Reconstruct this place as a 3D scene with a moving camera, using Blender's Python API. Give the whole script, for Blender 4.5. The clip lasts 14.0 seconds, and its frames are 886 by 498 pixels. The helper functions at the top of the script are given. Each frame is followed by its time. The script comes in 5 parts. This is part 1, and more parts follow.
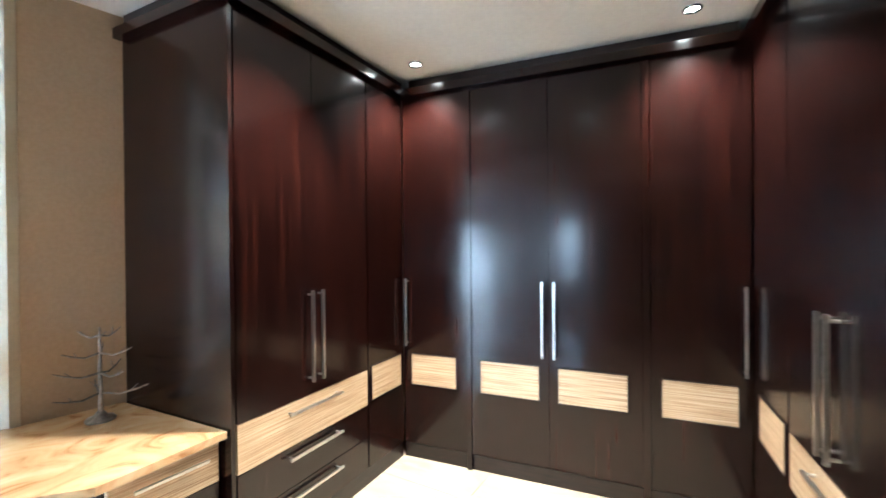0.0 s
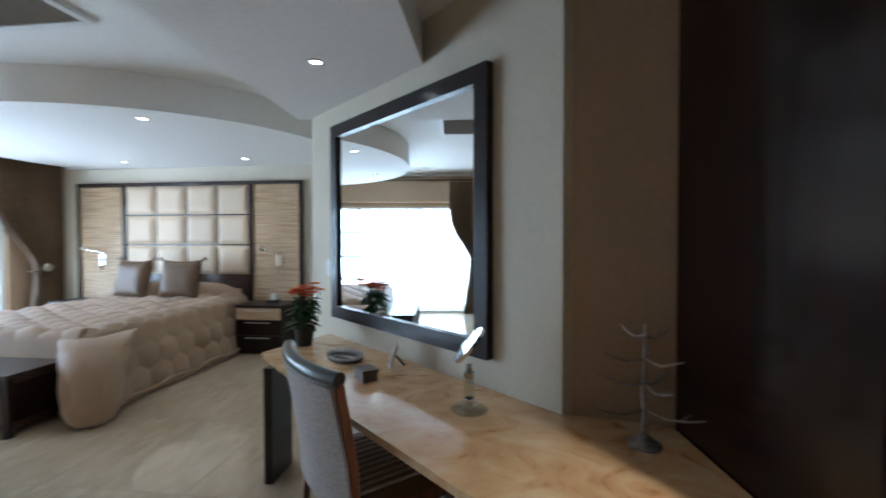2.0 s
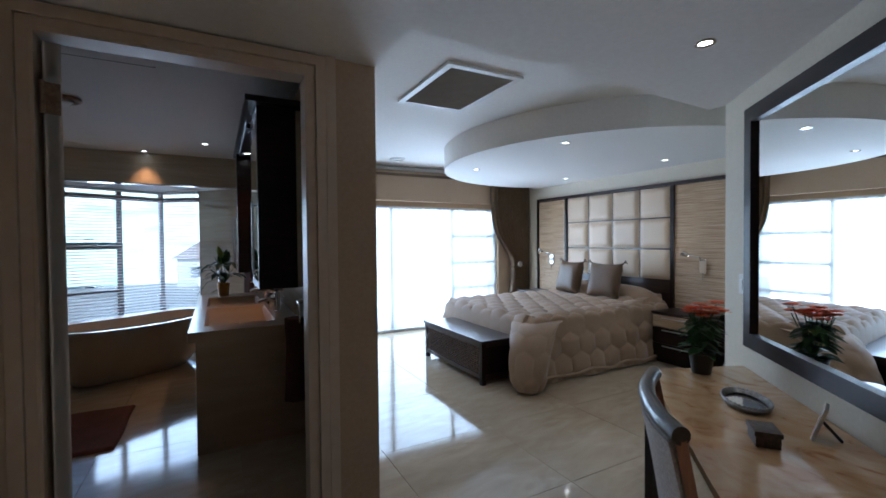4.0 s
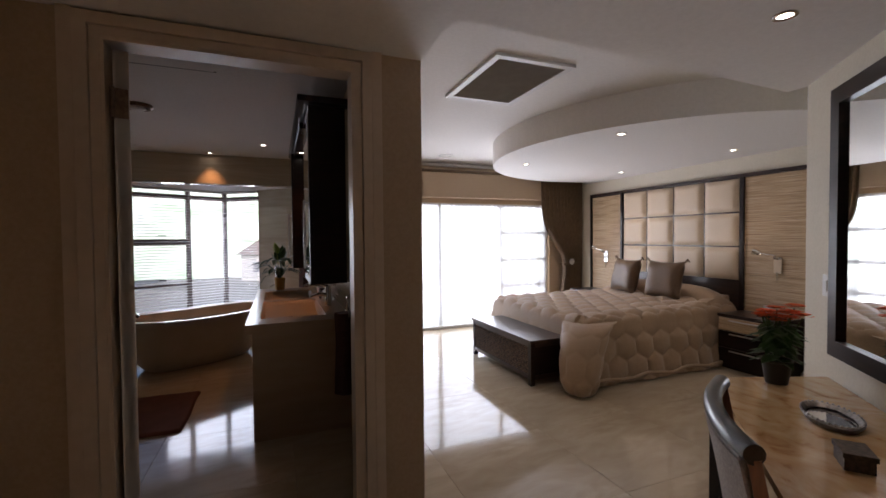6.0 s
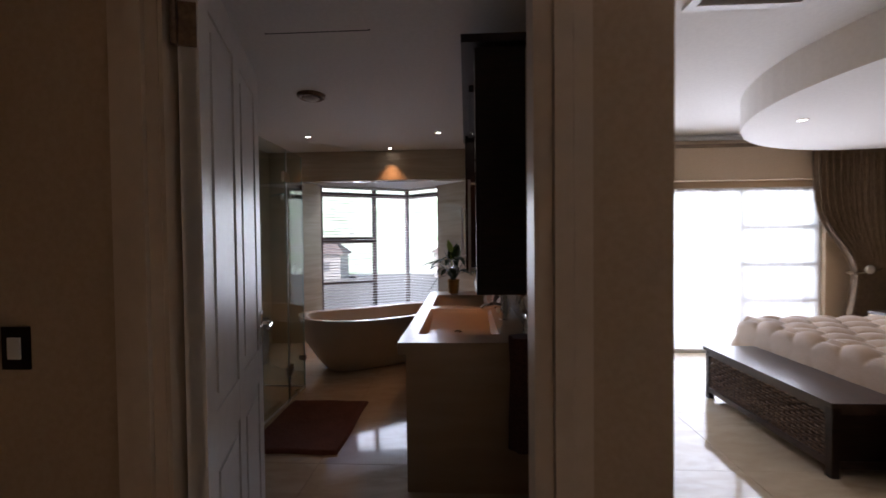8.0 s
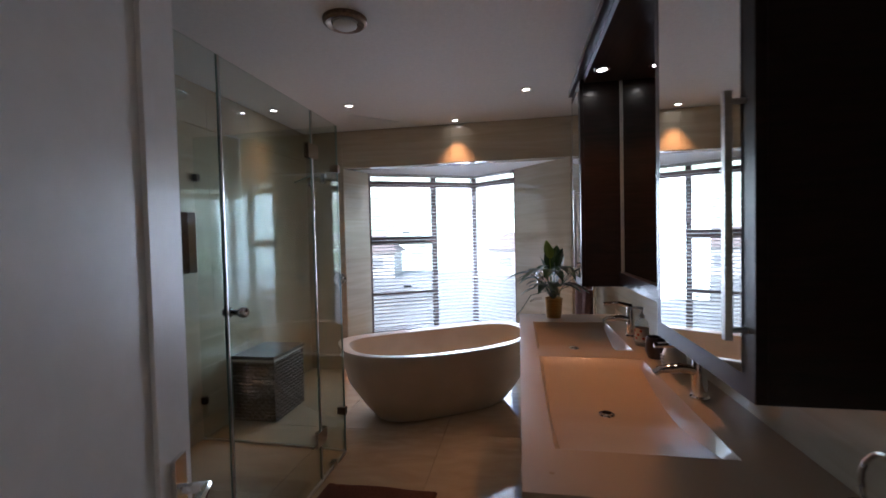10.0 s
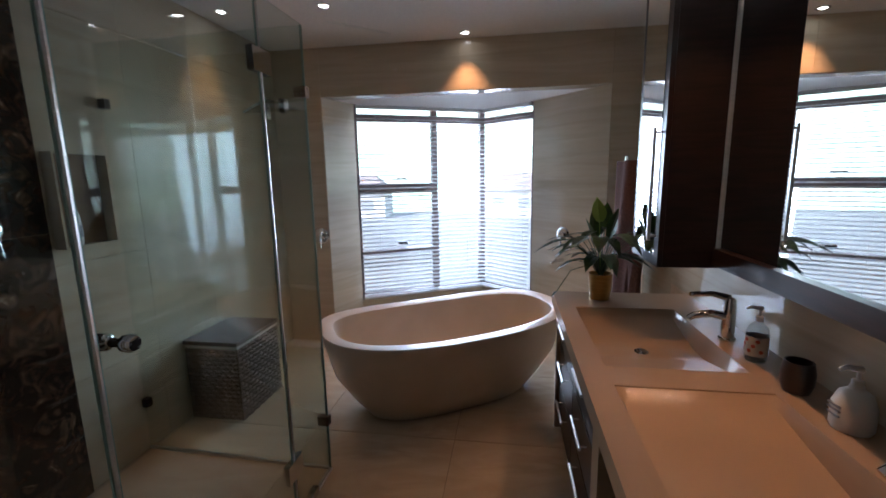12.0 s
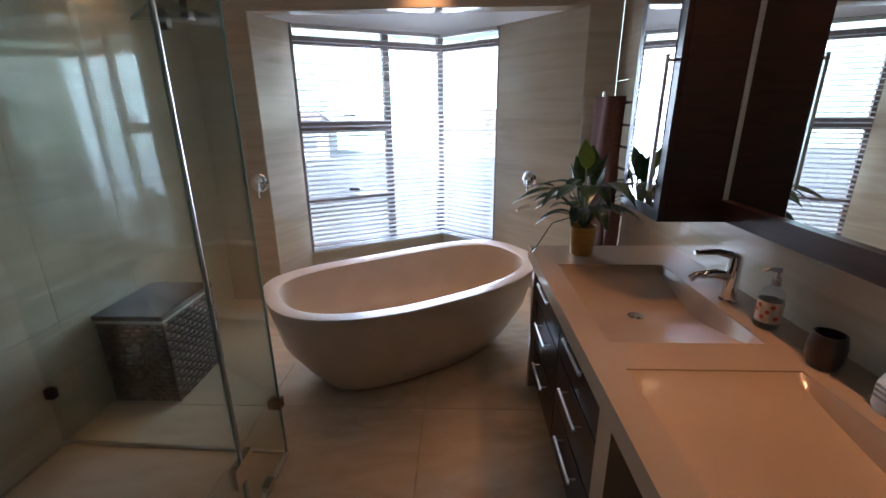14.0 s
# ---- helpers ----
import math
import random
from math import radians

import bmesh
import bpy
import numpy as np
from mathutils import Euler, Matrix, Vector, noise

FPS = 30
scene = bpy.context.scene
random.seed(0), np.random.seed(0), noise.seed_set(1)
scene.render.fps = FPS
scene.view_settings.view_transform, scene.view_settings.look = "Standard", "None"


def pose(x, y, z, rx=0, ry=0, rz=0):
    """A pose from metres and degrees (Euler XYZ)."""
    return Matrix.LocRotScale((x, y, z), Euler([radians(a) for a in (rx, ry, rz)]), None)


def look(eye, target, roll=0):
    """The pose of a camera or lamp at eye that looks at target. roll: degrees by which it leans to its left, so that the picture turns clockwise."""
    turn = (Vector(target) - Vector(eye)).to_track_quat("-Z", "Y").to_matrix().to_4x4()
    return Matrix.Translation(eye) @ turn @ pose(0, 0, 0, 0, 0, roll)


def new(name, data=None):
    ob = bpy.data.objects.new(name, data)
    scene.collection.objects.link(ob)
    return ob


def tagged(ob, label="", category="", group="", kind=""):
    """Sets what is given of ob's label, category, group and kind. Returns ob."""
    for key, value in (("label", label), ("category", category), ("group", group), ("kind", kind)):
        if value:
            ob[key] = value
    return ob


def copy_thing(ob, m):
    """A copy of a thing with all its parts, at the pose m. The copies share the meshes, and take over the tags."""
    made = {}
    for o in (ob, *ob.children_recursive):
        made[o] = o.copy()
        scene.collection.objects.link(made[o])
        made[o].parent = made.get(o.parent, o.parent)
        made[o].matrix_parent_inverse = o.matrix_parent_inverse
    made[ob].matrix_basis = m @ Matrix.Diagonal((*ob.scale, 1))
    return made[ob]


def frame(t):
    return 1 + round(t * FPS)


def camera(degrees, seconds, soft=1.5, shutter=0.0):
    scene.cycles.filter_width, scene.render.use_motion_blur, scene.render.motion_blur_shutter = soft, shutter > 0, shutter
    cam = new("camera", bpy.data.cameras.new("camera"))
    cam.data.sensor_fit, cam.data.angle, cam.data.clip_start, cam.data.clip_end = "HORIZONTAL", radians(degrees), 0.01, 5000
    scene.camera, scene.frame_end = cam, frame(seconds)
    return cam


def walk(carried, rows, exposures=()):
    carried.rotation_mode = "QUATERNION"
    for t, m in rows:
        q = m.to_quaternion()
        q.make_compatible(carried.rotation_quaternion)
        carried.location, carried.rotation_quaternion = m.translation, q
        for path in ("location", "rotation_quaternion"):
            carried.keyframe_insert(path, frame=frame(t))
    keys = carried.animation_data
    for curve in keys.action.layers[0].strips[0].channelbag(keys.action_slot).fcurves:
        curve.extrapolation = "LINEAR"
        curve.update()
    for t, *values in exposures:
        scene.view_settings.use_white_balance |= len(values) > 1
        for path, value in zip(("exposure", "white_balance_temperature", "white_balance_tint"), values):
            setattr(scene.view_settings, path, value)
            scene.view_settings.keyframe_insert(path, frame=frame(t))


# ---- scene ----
cam = camera(92.3, 14.0, soft=1.6, shutter=0.3)
PATH = [
    (0, (0.919, 0.954, 1.485), (-0.11, 2.669, 1.475), -0.5),
    (0.5, (0.785, 1.075, 1.44), (-0.553, 2.562, 1.427), -0.1),
    (1, (0.525, 1.136, 1.48), (-1.115, 2.28, 1.46), -0.0),
    (1.5, (0.295, 1.211, 1.454), (-1.622, 1.779, 1.422), -0.2),
    (2, (0.136, 1.27, 1.433), (-1.851, 1.046, 1.39), -0.1),
    (2.5, (0.053, 1.313, 1.452), (-1.715, 0.378, 1.409), -0.4),
    (3, (-0.029, 1.375, 1.494), (-1.467, -0.015, 1.445), -0.4),
    (3.5, (-0.106, 1.46, 1.502), (-1.247, -0.182, 1.46), -0.5),
    (4, (-0.123, 1.493, 1.509), (-1.062, -0.272, 1.469), -0.5),
    (6.5, (-0.195, 1.422, 1.499), (-0.826, -0.475, 1.455), -0.6),
    (7, (-0.251, 1.168, 1.46), (-0.686, -0.784, 1.426), -0.7),
    (7.5, (-0.286, 0.843, 1.451), (-0.44, -1.15, 1.409), -0.6),
    (8, (-0.334, 0.477, 1.47), (-0.225, -1.52, 1.425), -0.6),
    (8.5, (-0.272, 0.104, 1.473), (0.037, -1.871, 1.42), -0.7),
    (11, (0.236, -1.371, 1.574), (0.592, -3.338, 1.5), -1.4),
    (11.5, (0.283, -1.546, 1.598), (0.624, -3.509, 1.421), -1.1),
    (12, (0.329, -1.699, 1.598), (0.638, -3.645, 1.258), -1.0),
    (12.5, (0.387, -1.834, 1.608), (0.626, -3.748, 1.082), -0.7),
    (13, (0.41, -1.938, 1.603), (0.604, -3.833, 0.995), -0.8),
    (13.5, (0.447, -2.006, 1.599), (0.573, -3.904, 0.982), -0.6),
    (14, (0.46, -2.04, 1.597), (0.531, -3.941, 0.983), -0.5),
]
EXPOSURES = [(0.0, 2.5, 4800, 2), (0.5, 2.3, 4850, 0), (1.0, 1.6, 4900, 0), (1.5, 0.75, 4900, 2), (2.0, 0.4, 4850, 4), (3.0, 0.0, 4800, 5), (4.0, -0.2, 4800, 8), (6.5, -0.4, 6300, 24),
             (7.5, -0.4, 6200, 24), (8.0, -0.3, 6000, 23), (8.5, 0.4, 5800, 22), (11.0, 0.55, 5250, 14), (12.5, 0.55, 5250, 14), (14.0, 0.75, 5300, 14)]
walk(cam, [(t, look(eye, target, roll)) for t, eye, target, roll in PATH], EXPOSURES)

# ---- world, sun, large lights ----
world = bpy.data.worlds.new("sky")
scene.world = world
world.use_nodes = True
wn = world.node_tree
sky = wn.nodes.new("ShaderNodeTexSky")
sky.sky_type, sky.sun_disc = "NISHITA", False
sky.sun_elevation, sky.sun_rotation = radians(34), radians(25)
wn.links.new(sky.outputs[0], wn.nodes["Background"].inputs[0])
wn.nodes["Background"].inputs[1].default_value = 0.15


def lamp(name, kind, m, energy, colour=(1, 1, 1), **more):
    data = bpy.data.lights.new(name, kind)
    data.energy, data.color = energy, colour
    if kind == "AREA":
        data.shape, data.size, data.size_y = "RECTANGLE", more["size"], more["size_y"]
    if kind == "SPOT":
        data.spot_size, data.spot_blend, data.shadow_soft_size = radians(more.get("cone", 80)), 0.8, 0.03
    if kind == "SUN":
        data.angle = radians(more.get("angle", 0.6))
    ob = new(name, data)
    ob.matrix_world = m
    return ob


SUN_FROM = Vector((0.35, 0.75, 0.56))
lamp("sun", "SUN", look(SUN_FROM * 30, (0, 0, 0)), 5.0, (1, 0.95, 0.88))
# daylight in the openings
lamp("bedroom_daylight", "AREA", look((-3.0, -5.22, 1.1), (-3.0, 0, 0.9)), 116, (0.93, 0.97, 1), size=3.2, size_y=1.9)
lamp("bath_daylight", "AREA", look((0.9, -6.9, 1.4), (0.75, 0, 0.9)), 52, (0.9, 0.95, 1), size=1.4, size_y=1.6)
WARM, AMBER = (1, 0.80, 0.58), (1, 0.45, 0.17)

# ---- materials ----
def nodes_of(name, rough=0.5, metal=0.0, coat=0.0):
    m = bpy.data.materials.new(name)
    m.use_nodes = True
    nt = m.node_tree
    b = nt.nodes["Principled BSDF"]
    b.inputs["Roughness"].default_value, b.inputs["Metallic"].default_value = rough, metal
    b.inputs["Coat Weight"].default_value, b.inputs["Coat Roughness"].default_value = coat, 0.12
    return m, nt, b


def coords(nt, scale, detail=6.0, freq=1.0, distort=0.0):
    tc, mp, nz = (nt.nodes.new(k) for k in ("ShaderNodeTexCoord", "ShaderNodeMapping", "ShaderNodeTexNoise"))
    mp.inputs["Scale"].default_value = scale
    nt.links.new(tc.outputs["Object"], mp.inputs[0])
    nt.links.new(mp.outputs[0], nz.inputs["Vector"])
    nz.inputs["Scale"].default_value, nz.inputs["Detail"].default_value = freq, detail
    nz.inputs["Distortion"].default_value = distort
    return nz


def ramp(nt, src, stops):
    r = nt.nodes.new("ShaderNodeValToRGB")
    while len(r.color_ramp.elements) < len(stops):
        r.color_ramp.elements.new(0.5)
    for e, (p, c) in zip(r.color_ramp.elements, stops):
        e.position, e.color = p, (*c, 1)
    nt.links.new(src, r.inputs[0])
    return r.outputs[0]


def blend(nt, a, b, fac, mode="MULTIPLY"):
    x = nt.nodes.new("ShaderNodeMix")
    x.data_type, x.blend_type = "RGBA", mode
    x.inputs[0].default_value = fac
    nt.links.new(a, x.inputs[6])
    nt.links.new(b, x.inputs[7])
    return x.outputs[2]


def relief(nt, bsdf, src, strength, dist=0.002):
    u = nt.nodes.new("ShaderNodeBump")
    u.inputs["Strength"].default_value, u.inputs["Distance"].default_value = strength, dist
    nt.links.new(src, u.inputs["Height"])
    nt.links.new(u.outputs[0], bsdf.inputs["Normal"])


def surface(name, stops, scale=(1, 1, 1), freq=6.0, rough=0.5, metal=0.0, coat=0.0, bump=0.0, large=None, distort=0.0, random_tint=0.0, spread=0.0):
    """Noise colour at one scale, a broader one over it, fine relief and uneven gloss."""
    m, nt, b = nodes_of(name, rough, metal, coat)
    nz = coords(nt, scale, freq=freq, distort=distort)
    col = ramp(nt, nz.outputs[0], stops)
    if large:
        big = coords(nt, (1, 1, 1), 3.0, large[0])
        lo = 1 - large[1]
        col = blend(nt, col, ramp(nt, big.outputs[0], [(0.3, (lo, lo, lo)), (0.7, (1, 1, 1))]), 1.0)
    if random_tint:
        info = nt.nodes.new("ShaderNodeObjectInfo")
        lo = 1 - random_tint
        col = blend(nt, col, ramp(nt, info.outputs["Random"], [(0, (lo, lo, lo)), (1, (1, 1, 1))]), 1.0)
    nt.links.new(col, b.inputs["Base Color"])
    if spread:
        g = coords(nt, (1, 1, 1), 4.0, 3.0)
        mr = nt.nodes.new("ShaderNodeMapRange")
        mr.inputs[3].default_value, mr.inputs[4].default_value = max(rough - spread, 0.02), rough + spread
        nt.links.new(g.outputs[0], mr.inputs[0])
        nt.links.new(mr.outputs[0], b.inputs["Roughness"])
    if bump:
        relief(nt, b, nz.outputs[0], bump)
    return m


def plain(name, c, rough=0.5, metal=0.0, coat=0.0):
    v = 0.12
    return surface(name, [(0.3, tuple(k * (1 - v) for k in c)), (0.7, c)], freq=9, rough=rough, metal=metal, coat=coat, bump=0.02)


MAHOGANY = surface("mahogany_wood", [(0.32, (0.003, 0.0011, 0.0010)), (0.52, (0.010, 0.0026, 0.0020)), (0.72, (0.034, 0.0075, 0.004))], (30, 30, 0.5), 2.4, 0.22, coat=0.3, bump=0.06, large=(1.3, 0.5), distort=0.8, spread=0.07)
WENGE = surface("wenge_wood", [(0.3, (0.007, 0.004, 0.0035)), (0.7, (0.022, 0.010, 0.008))], (3, 3, 30), 2.5, 0.32, coat=0.2, bump=0.08, large=(2, 0.3))
WENGE_FLAT = surface("wenge_wood_flat", [(0.3, (0.014, 0.007, 0.006)), (0.7, (0.05, 0.022, 0.016))], (30, 2, 30), 2.0, 0.28, coat=0.3, bump=0.06, large=(2, 0.3))
REED = surface("reed_veneer", [(0.3, (0.24, 0.13, 0.06)), (0.45, (0.50, 0.34, 0.19)), (0.6, (0.66, 0.50, 0.32)), (0.75, (0.74, 0.60, 0.42))], (1.2, 1.2, 90), 2.0, 0.45, coat=0.15, bump=0.25, large=(2, 0.15))
WALLPAINT = surface("warm_beige_paint", [(0.35, (0.46, 0.345, 0.23)), (0.65, (0.50, 0.38, 0.26))], freq=60, rough=0.75, bump=0.06, large=(0.8, 0.06))
CREAMPAINT = surface("cream_paint", [(0.35, (0.62, 0.56, 0.44)), (0.65, (0.66, 0.60, 0.48))], freq=60, rough=0.72, bump=0.06, large=(0.8, 0.06))
CEILPAINT = surface("white_ceiling_paint", [(0.35, (0.76, 0.74, 0.71)), (0.65, (0.80, 0.78, 0.75))], freq=40, rough=0.8, bump=0.04, large=(0.6, 0.04))
TRIMPAINT = surface("satin_trim_paint", [(0.35, (0.60, 0.49, 0.38)), (0.65, (0.64, 0.53, 0.42))], freq=20, rough=0.35, bump=0.03, large=(1, 0.05))
DOORPAINT = surface("white_door_paint", [(0.35, (0.74, 0.70, 0.66)), (0.65, (0.78, 0.74, 0.70))], freq=20, rough=0.35, bump=0.03)
FLOORTILE = surface("polished_cream_tile", [(0.3, (0.50, 0.40, 0.28)), (0.6, (0.60, 0.50, 0.36)), (0.8, (0.66, 0.56, 0.42))], (1, 2.5, 1), 2.2, 0.06, coat=0.3, large=(0.7, 0.1), distort=1.5, random_tint=0.05, spread=0.03)
WALLTILE = surface("beige_wall_tile", [(0.3, (0.50, 0.42, 0.30)), (0.6, (0.58, 0.50, 0.37)), (0.8, (0.62, 0.55, 0.43))], (0.7, 0.7, 9), 1.6, 0.05, coat=0.3, large=(0.9, 0.1), distort=1.0, random_tint=0.05)
GROUT = plain("grout", (0.38, 0.32, 0.24), 0.8)
STONE = surface("cream_marble_desk", [(0.30, (0.36, 0.17, 0.06)), (0.40, (0.56, 0.34, 0.16)), (0.55, (0.62, 0.42, 0.22)), (0.78, (0.70, 0.52, 0.32))], (2.4, 1.8, 2), 2.2, 0.08, coat=0.4, large=(2.5, 0.12), distort=2.2, spread=0.03)
VANITY = surface("cream_vanity_stone", [(0.3, (0.41, 0.285, 0.175)), (0.7, (0.48, 0.35, 0.23))], (0.8, 0.8, 5), 2.0, 0.3, coat=0.35, large=(1.5, 0.06), spread=0.06)
TUBMAT = surface("matt_cream_tub", [(0.3, (0.62, 0.51, 0.38)), (0.7, (0.68, 0.57, 0.44))], freq=5, rough=0.3, coat=0.35, large=(1.2, 0.05))
MARBLE = surface("dark_emperador_marble", [(0.35, (0.012, 0.007, 0.005)), (0.55, (0.05, 0.026, 0.016)), (0.68, (0.16, 0.09, 0.055)), (0.75, (0.40, 0.30, 0.22))], (1, 1, 1), 9, 0.08, coat=0.3, large=(3, 0.4), distort=2.5)
STEEL = surface("brushed_steel", [(0.3, (0.55, 0.54, 0.52)), (0.7, (0.68, 0.67, 0.65))], (4, 4, 60), 3, 0.3, metal=1.0)
CHROME = surface("chrome", [(0.3, (0.72, 0.72, 0.72)), (0.7, (0.80, 0.80, 0.80))], freq=3, rough=0.06, metal=1.0)
PEWTER = surface("pewter", [(0.3, (0.20, 0.18, 0.17)), (0.7, (0.40, 0.38, 0.36))], freq=60, rough=0.4, metal=0.9, bump=0.4)
BLACKMETAL = plain("dark_bronze", (0.04, 0.03, 0.025), 0.35, 0.8)
BRONZE = surface("worn_bronze", [(0.3, (0.16, 0.11, 0.08)), (0.7, (0.30, 0.22, 0.16))], freq=50, rough=0.35, metal=0.8, bump=0.1)
BLACKLEATHER = surface("black_leather", [(0.3, (0.008, 0.009, 0.011)), (0.7, (0.022, 0.023, 0.026))], freq=140, rough=0.32, coat=0.3, bump=0.25)
WEAVE = surface("brown_rattan_weave", [(0.3, (0.06, 0.03, 0.02)), (0.7, (0.22, 0.13, 0.08))], (1, 1, 1), 90, 0.6, bump=0.5)
PALEWEAVE = surface("pale_woven_back", [(0.3, (0.28, 0.24, 0.22)), (0.7, (0.48, 0.43, 0.40))], (1, 1, 1), 120, 0.7, bump=0.5)
HONEYWOOD = surface("honey_brown_wood", [(0.3, (0.10, 0.03, 0.012)), (0.7, (0.24, 0.08, 0.03))], (25, 25, 2), 2, 0.35, coat=0.2, bump=0.08)
QUILT = surface("champagne_quilt", [(0.3, (0.34, 0.225, 0.135)), (0.7, (0.44, 0.31, 0.20))], freq=160, rough=0.6, bump=0.12, large=(2.0, 0.1))
QUILT.node_tree.nodes["Principled BSDF"].inputs["Sheen Weight"].default_value = 0.3
BROWNSATIN = surface("brown_satin", [(0.3, (0.11, 0.065, 0.035)), (0.7, (0.21, 0.13, 0.075))], freq=120, rough=0.42, bump=0.15, large=(4, 0.3))
PADDING = surface("cream_faux_leather", [(0.3, (0.58, 0.45, 0.31)), (0.7, (0.64, 0.51, 0.37))], freq=90, rough=0.45, bump=0.12)
CURTAIN = surface("brown_curtain", [(0.3, (0.11, 0.07, 0.035)), (0.7, (0.20, 0.13, 0.07))], (1, 1, 0.3), 60, 0.6, bump=0.15, large=(3, 0.2))
TOWEL = surface("chocolate_towel", [(0.3, (0.05, 0.02, 0.016)), (0.7, (0.14, 0.065, 0.05))], freq=130, rough=0.95, bump=0.7)
RUG = surface("terracotta_bath_mat", [(0.3, (0.10, 0.035, 0.022)), (0.7, (0.22, 0.085, 0.055))], freq=120, rough=0.95, bump=0.8, large=(6, 0.25))
WICKER = surface("dark_wicker", [(0.3, (0.035, 0.02, 0.014)), (0.7, (0.20, 0.13, 0.085))], freq=35, rough=0.6, bump=0.4)
CLOTH = plain("cream_cloth", (0.70, 0.64, 0.56), 0.9)
LEAF = surface("green_leaf", [(0.3, (0.018, 0.055, 0.012)), (0.7, (0.06, 0.14, 0.03))], freq=25, rough=0.35, bump=0.1, large=(8, 0.4))
DARKLEAF = surface("dark_green_leaf", [(0.3, (0.012, 0.035, 0.012)), (0.7, (0.035, 0.085, 0.028))], freq=25, rough=0.3, bump=0.1)
BUD = plain("yellow_green_bud", (0.30, 0.42, 0.06), 0.5)
ORANGE = surface("orange_petal", [(0.3, (0.72, 0.09, 0.008)), (0.7, (0.90, 0.16, 0.015))], freq=60, rough=0.6)
BLACKPOT = plain("black_plastic_pot", (0.015, 0.016, 0.015), 0.35)
GOLDPOT = surface("gold_pot", [(0.3, (0.30, 0.17, 0.04)), (0.7, (0.42, 0.25, 0.07))], (3, 3, 20), 4, 0.3, metal=0.6)
SOIL = plain("soil", (0.03, 0.02, 0.014), 0.95)
WHITEPLASTIC = plain("white_plastic", (0.72, 0.71, 0.68), 0.35)
LABELRED = plain("red_print", (0.55, 0.10, 0.06), 0.5)
LABELGREY = plain("grey_print", (0.35, 0.36, 0.38), 0.5)
DARKCERAMIC = plain("dark_brown_ceramic", (0.035, 0.02, 0.017), 0.3, coat=0.3)
GRILLE = plain("grey_grille", (0.34, 0.33, 0.32), 0.5)
VOID = plain("dark_void", (0.03, 0.03, 0.03), 0.9)
WINFRAME = surface("bronze_window_frame", [(0.3, (0.22, 0.165, 0.15)), (0.7, (0.30, 0.23, 0.21))], freq=10, rough=0.4)
WHITEFRAME = plain("white_window_frame", (0.72, 0.72, 0.70), 0.4)
SLATMAT = plain("white_blind_slat", (0.80, 0.80, 0.79), 0.45)
SLATMAT.node_tree.nodes["Principled BSDF"].inputs["Transmission Weight"].default_value = 0.0
PHOTO = surface("photo_print", [(0.3, (0.10, 0.10, 0.12)), (0.5, (0.45, 0.40, 0.38)), (0.7, (0.75, 0.72, 0.70))], freq=22, rough=0.2)
BOXMAT = surface("carved_box", [(0.3, (0.035, 0.022, 0.014)), (0.7, (0.12, 0.08, 0.05))], freq=70, rough=0.5, bump=0.6)


def mirror_material():
    m, nt, b = nodes_of("silvered_mirror", 0.005, 1.0)
    b.inputs["Base Color"].default_value = (0.88, 0.90, 0.89, 1)
    return m


def glass_material(name, tint, opacity=0.0, rough=0.0):
    """Thin clear sheet: mostly see-through with a glassy gloss."""
    m = bpy.data.materials.new(name)
    m.use_nodes = True
    nt = m.node_tree
    nt.nodes.remove(nt.nodes["Principled BSDF"])
    out = nt.nodes["Material Output"]
    t, g, mx, fr = (nt.nodes.new(k) for k in ("ShaderNodeBsdfTransparent", "ShaderNodeBsdfGlossy", "ShaderNodeMixShader", "ShaderNodeLayerWeight"))
    t.inputs[0].default_value = (*tint, 1)
    g.inputs["Roughness"].default_value = rough
    pw, ml = nt.nodes.new("ShaderNodeMath"), nt.nodes.new("ShaderNodeMath")
    pw.operation, ml.operation = "POWER", "MULTIPLY_ADD"
    pw.inputs[1].default_value, ml.inputs[1].default_value, ml.inputs[2].default_value = 4.0, 0.85, 0.045
    fr.inputs[0].default_value = 0.5
    nt.links.new(fr.outputs["Facing"], pw.inputs[0])
    nt.links.new(pw.outputs[0], ml.inputs[0])
    nt.links.new(ml.outputs[0], mx.inputs[0])
    nt.links.new(t.outputs[0], mx.inputs[1])
    nt.links.new(g.outputs[0], mx.inputs[2])
    nt.links.new(mx.outputs[0], out.inputs[0])
    return m


def sheer_material():
    m = bpy.data.materials.new("white_sheer")
    m.use_nodes = True
    nt = m.node_tree
    nt.nodes.remove(nt.nodes["Principled BSDF"])
    out = nt.nodes["Material Output"]
    t, d, mx = (nt.nodes.new(k) for k in ("ShaderNodeBsdfTransparent", "ShaderNodeBsdfTranslucent", "ShaderNodeMixShader"))
    nz = coords(nt, (1, 1, 1), 2.0, 400)
    d.inputs[0].default_value = (0.9, 0.9, 0.88, 1)
    mr = nt.nodes.new("ShaderNodeMapRange")
    mr.inputs[3].default_value, mr.inputs[4].default_value = 0.4, 0.6
    nt.links.new(nz.outputs[0], mr.inputs[0])
    nt.links.new(mr.outputs[0], mx.inputs[0])
    nt.links.new(t.outputs[0], mx.inputs[1])
    nt.links.new(d.outputs[0], mx.inputs[2])
    nt.links.new(mx.outputs[0], out.inputs[0])
    return m


def glow(name, colour, strength):
    m, nt, b = nodes_of(name, 0.5)
    b.inputs["Emission Color"].default_value = (*colour, 1)
    b.inputs["Emission Strength"].default_value = strength
    return m


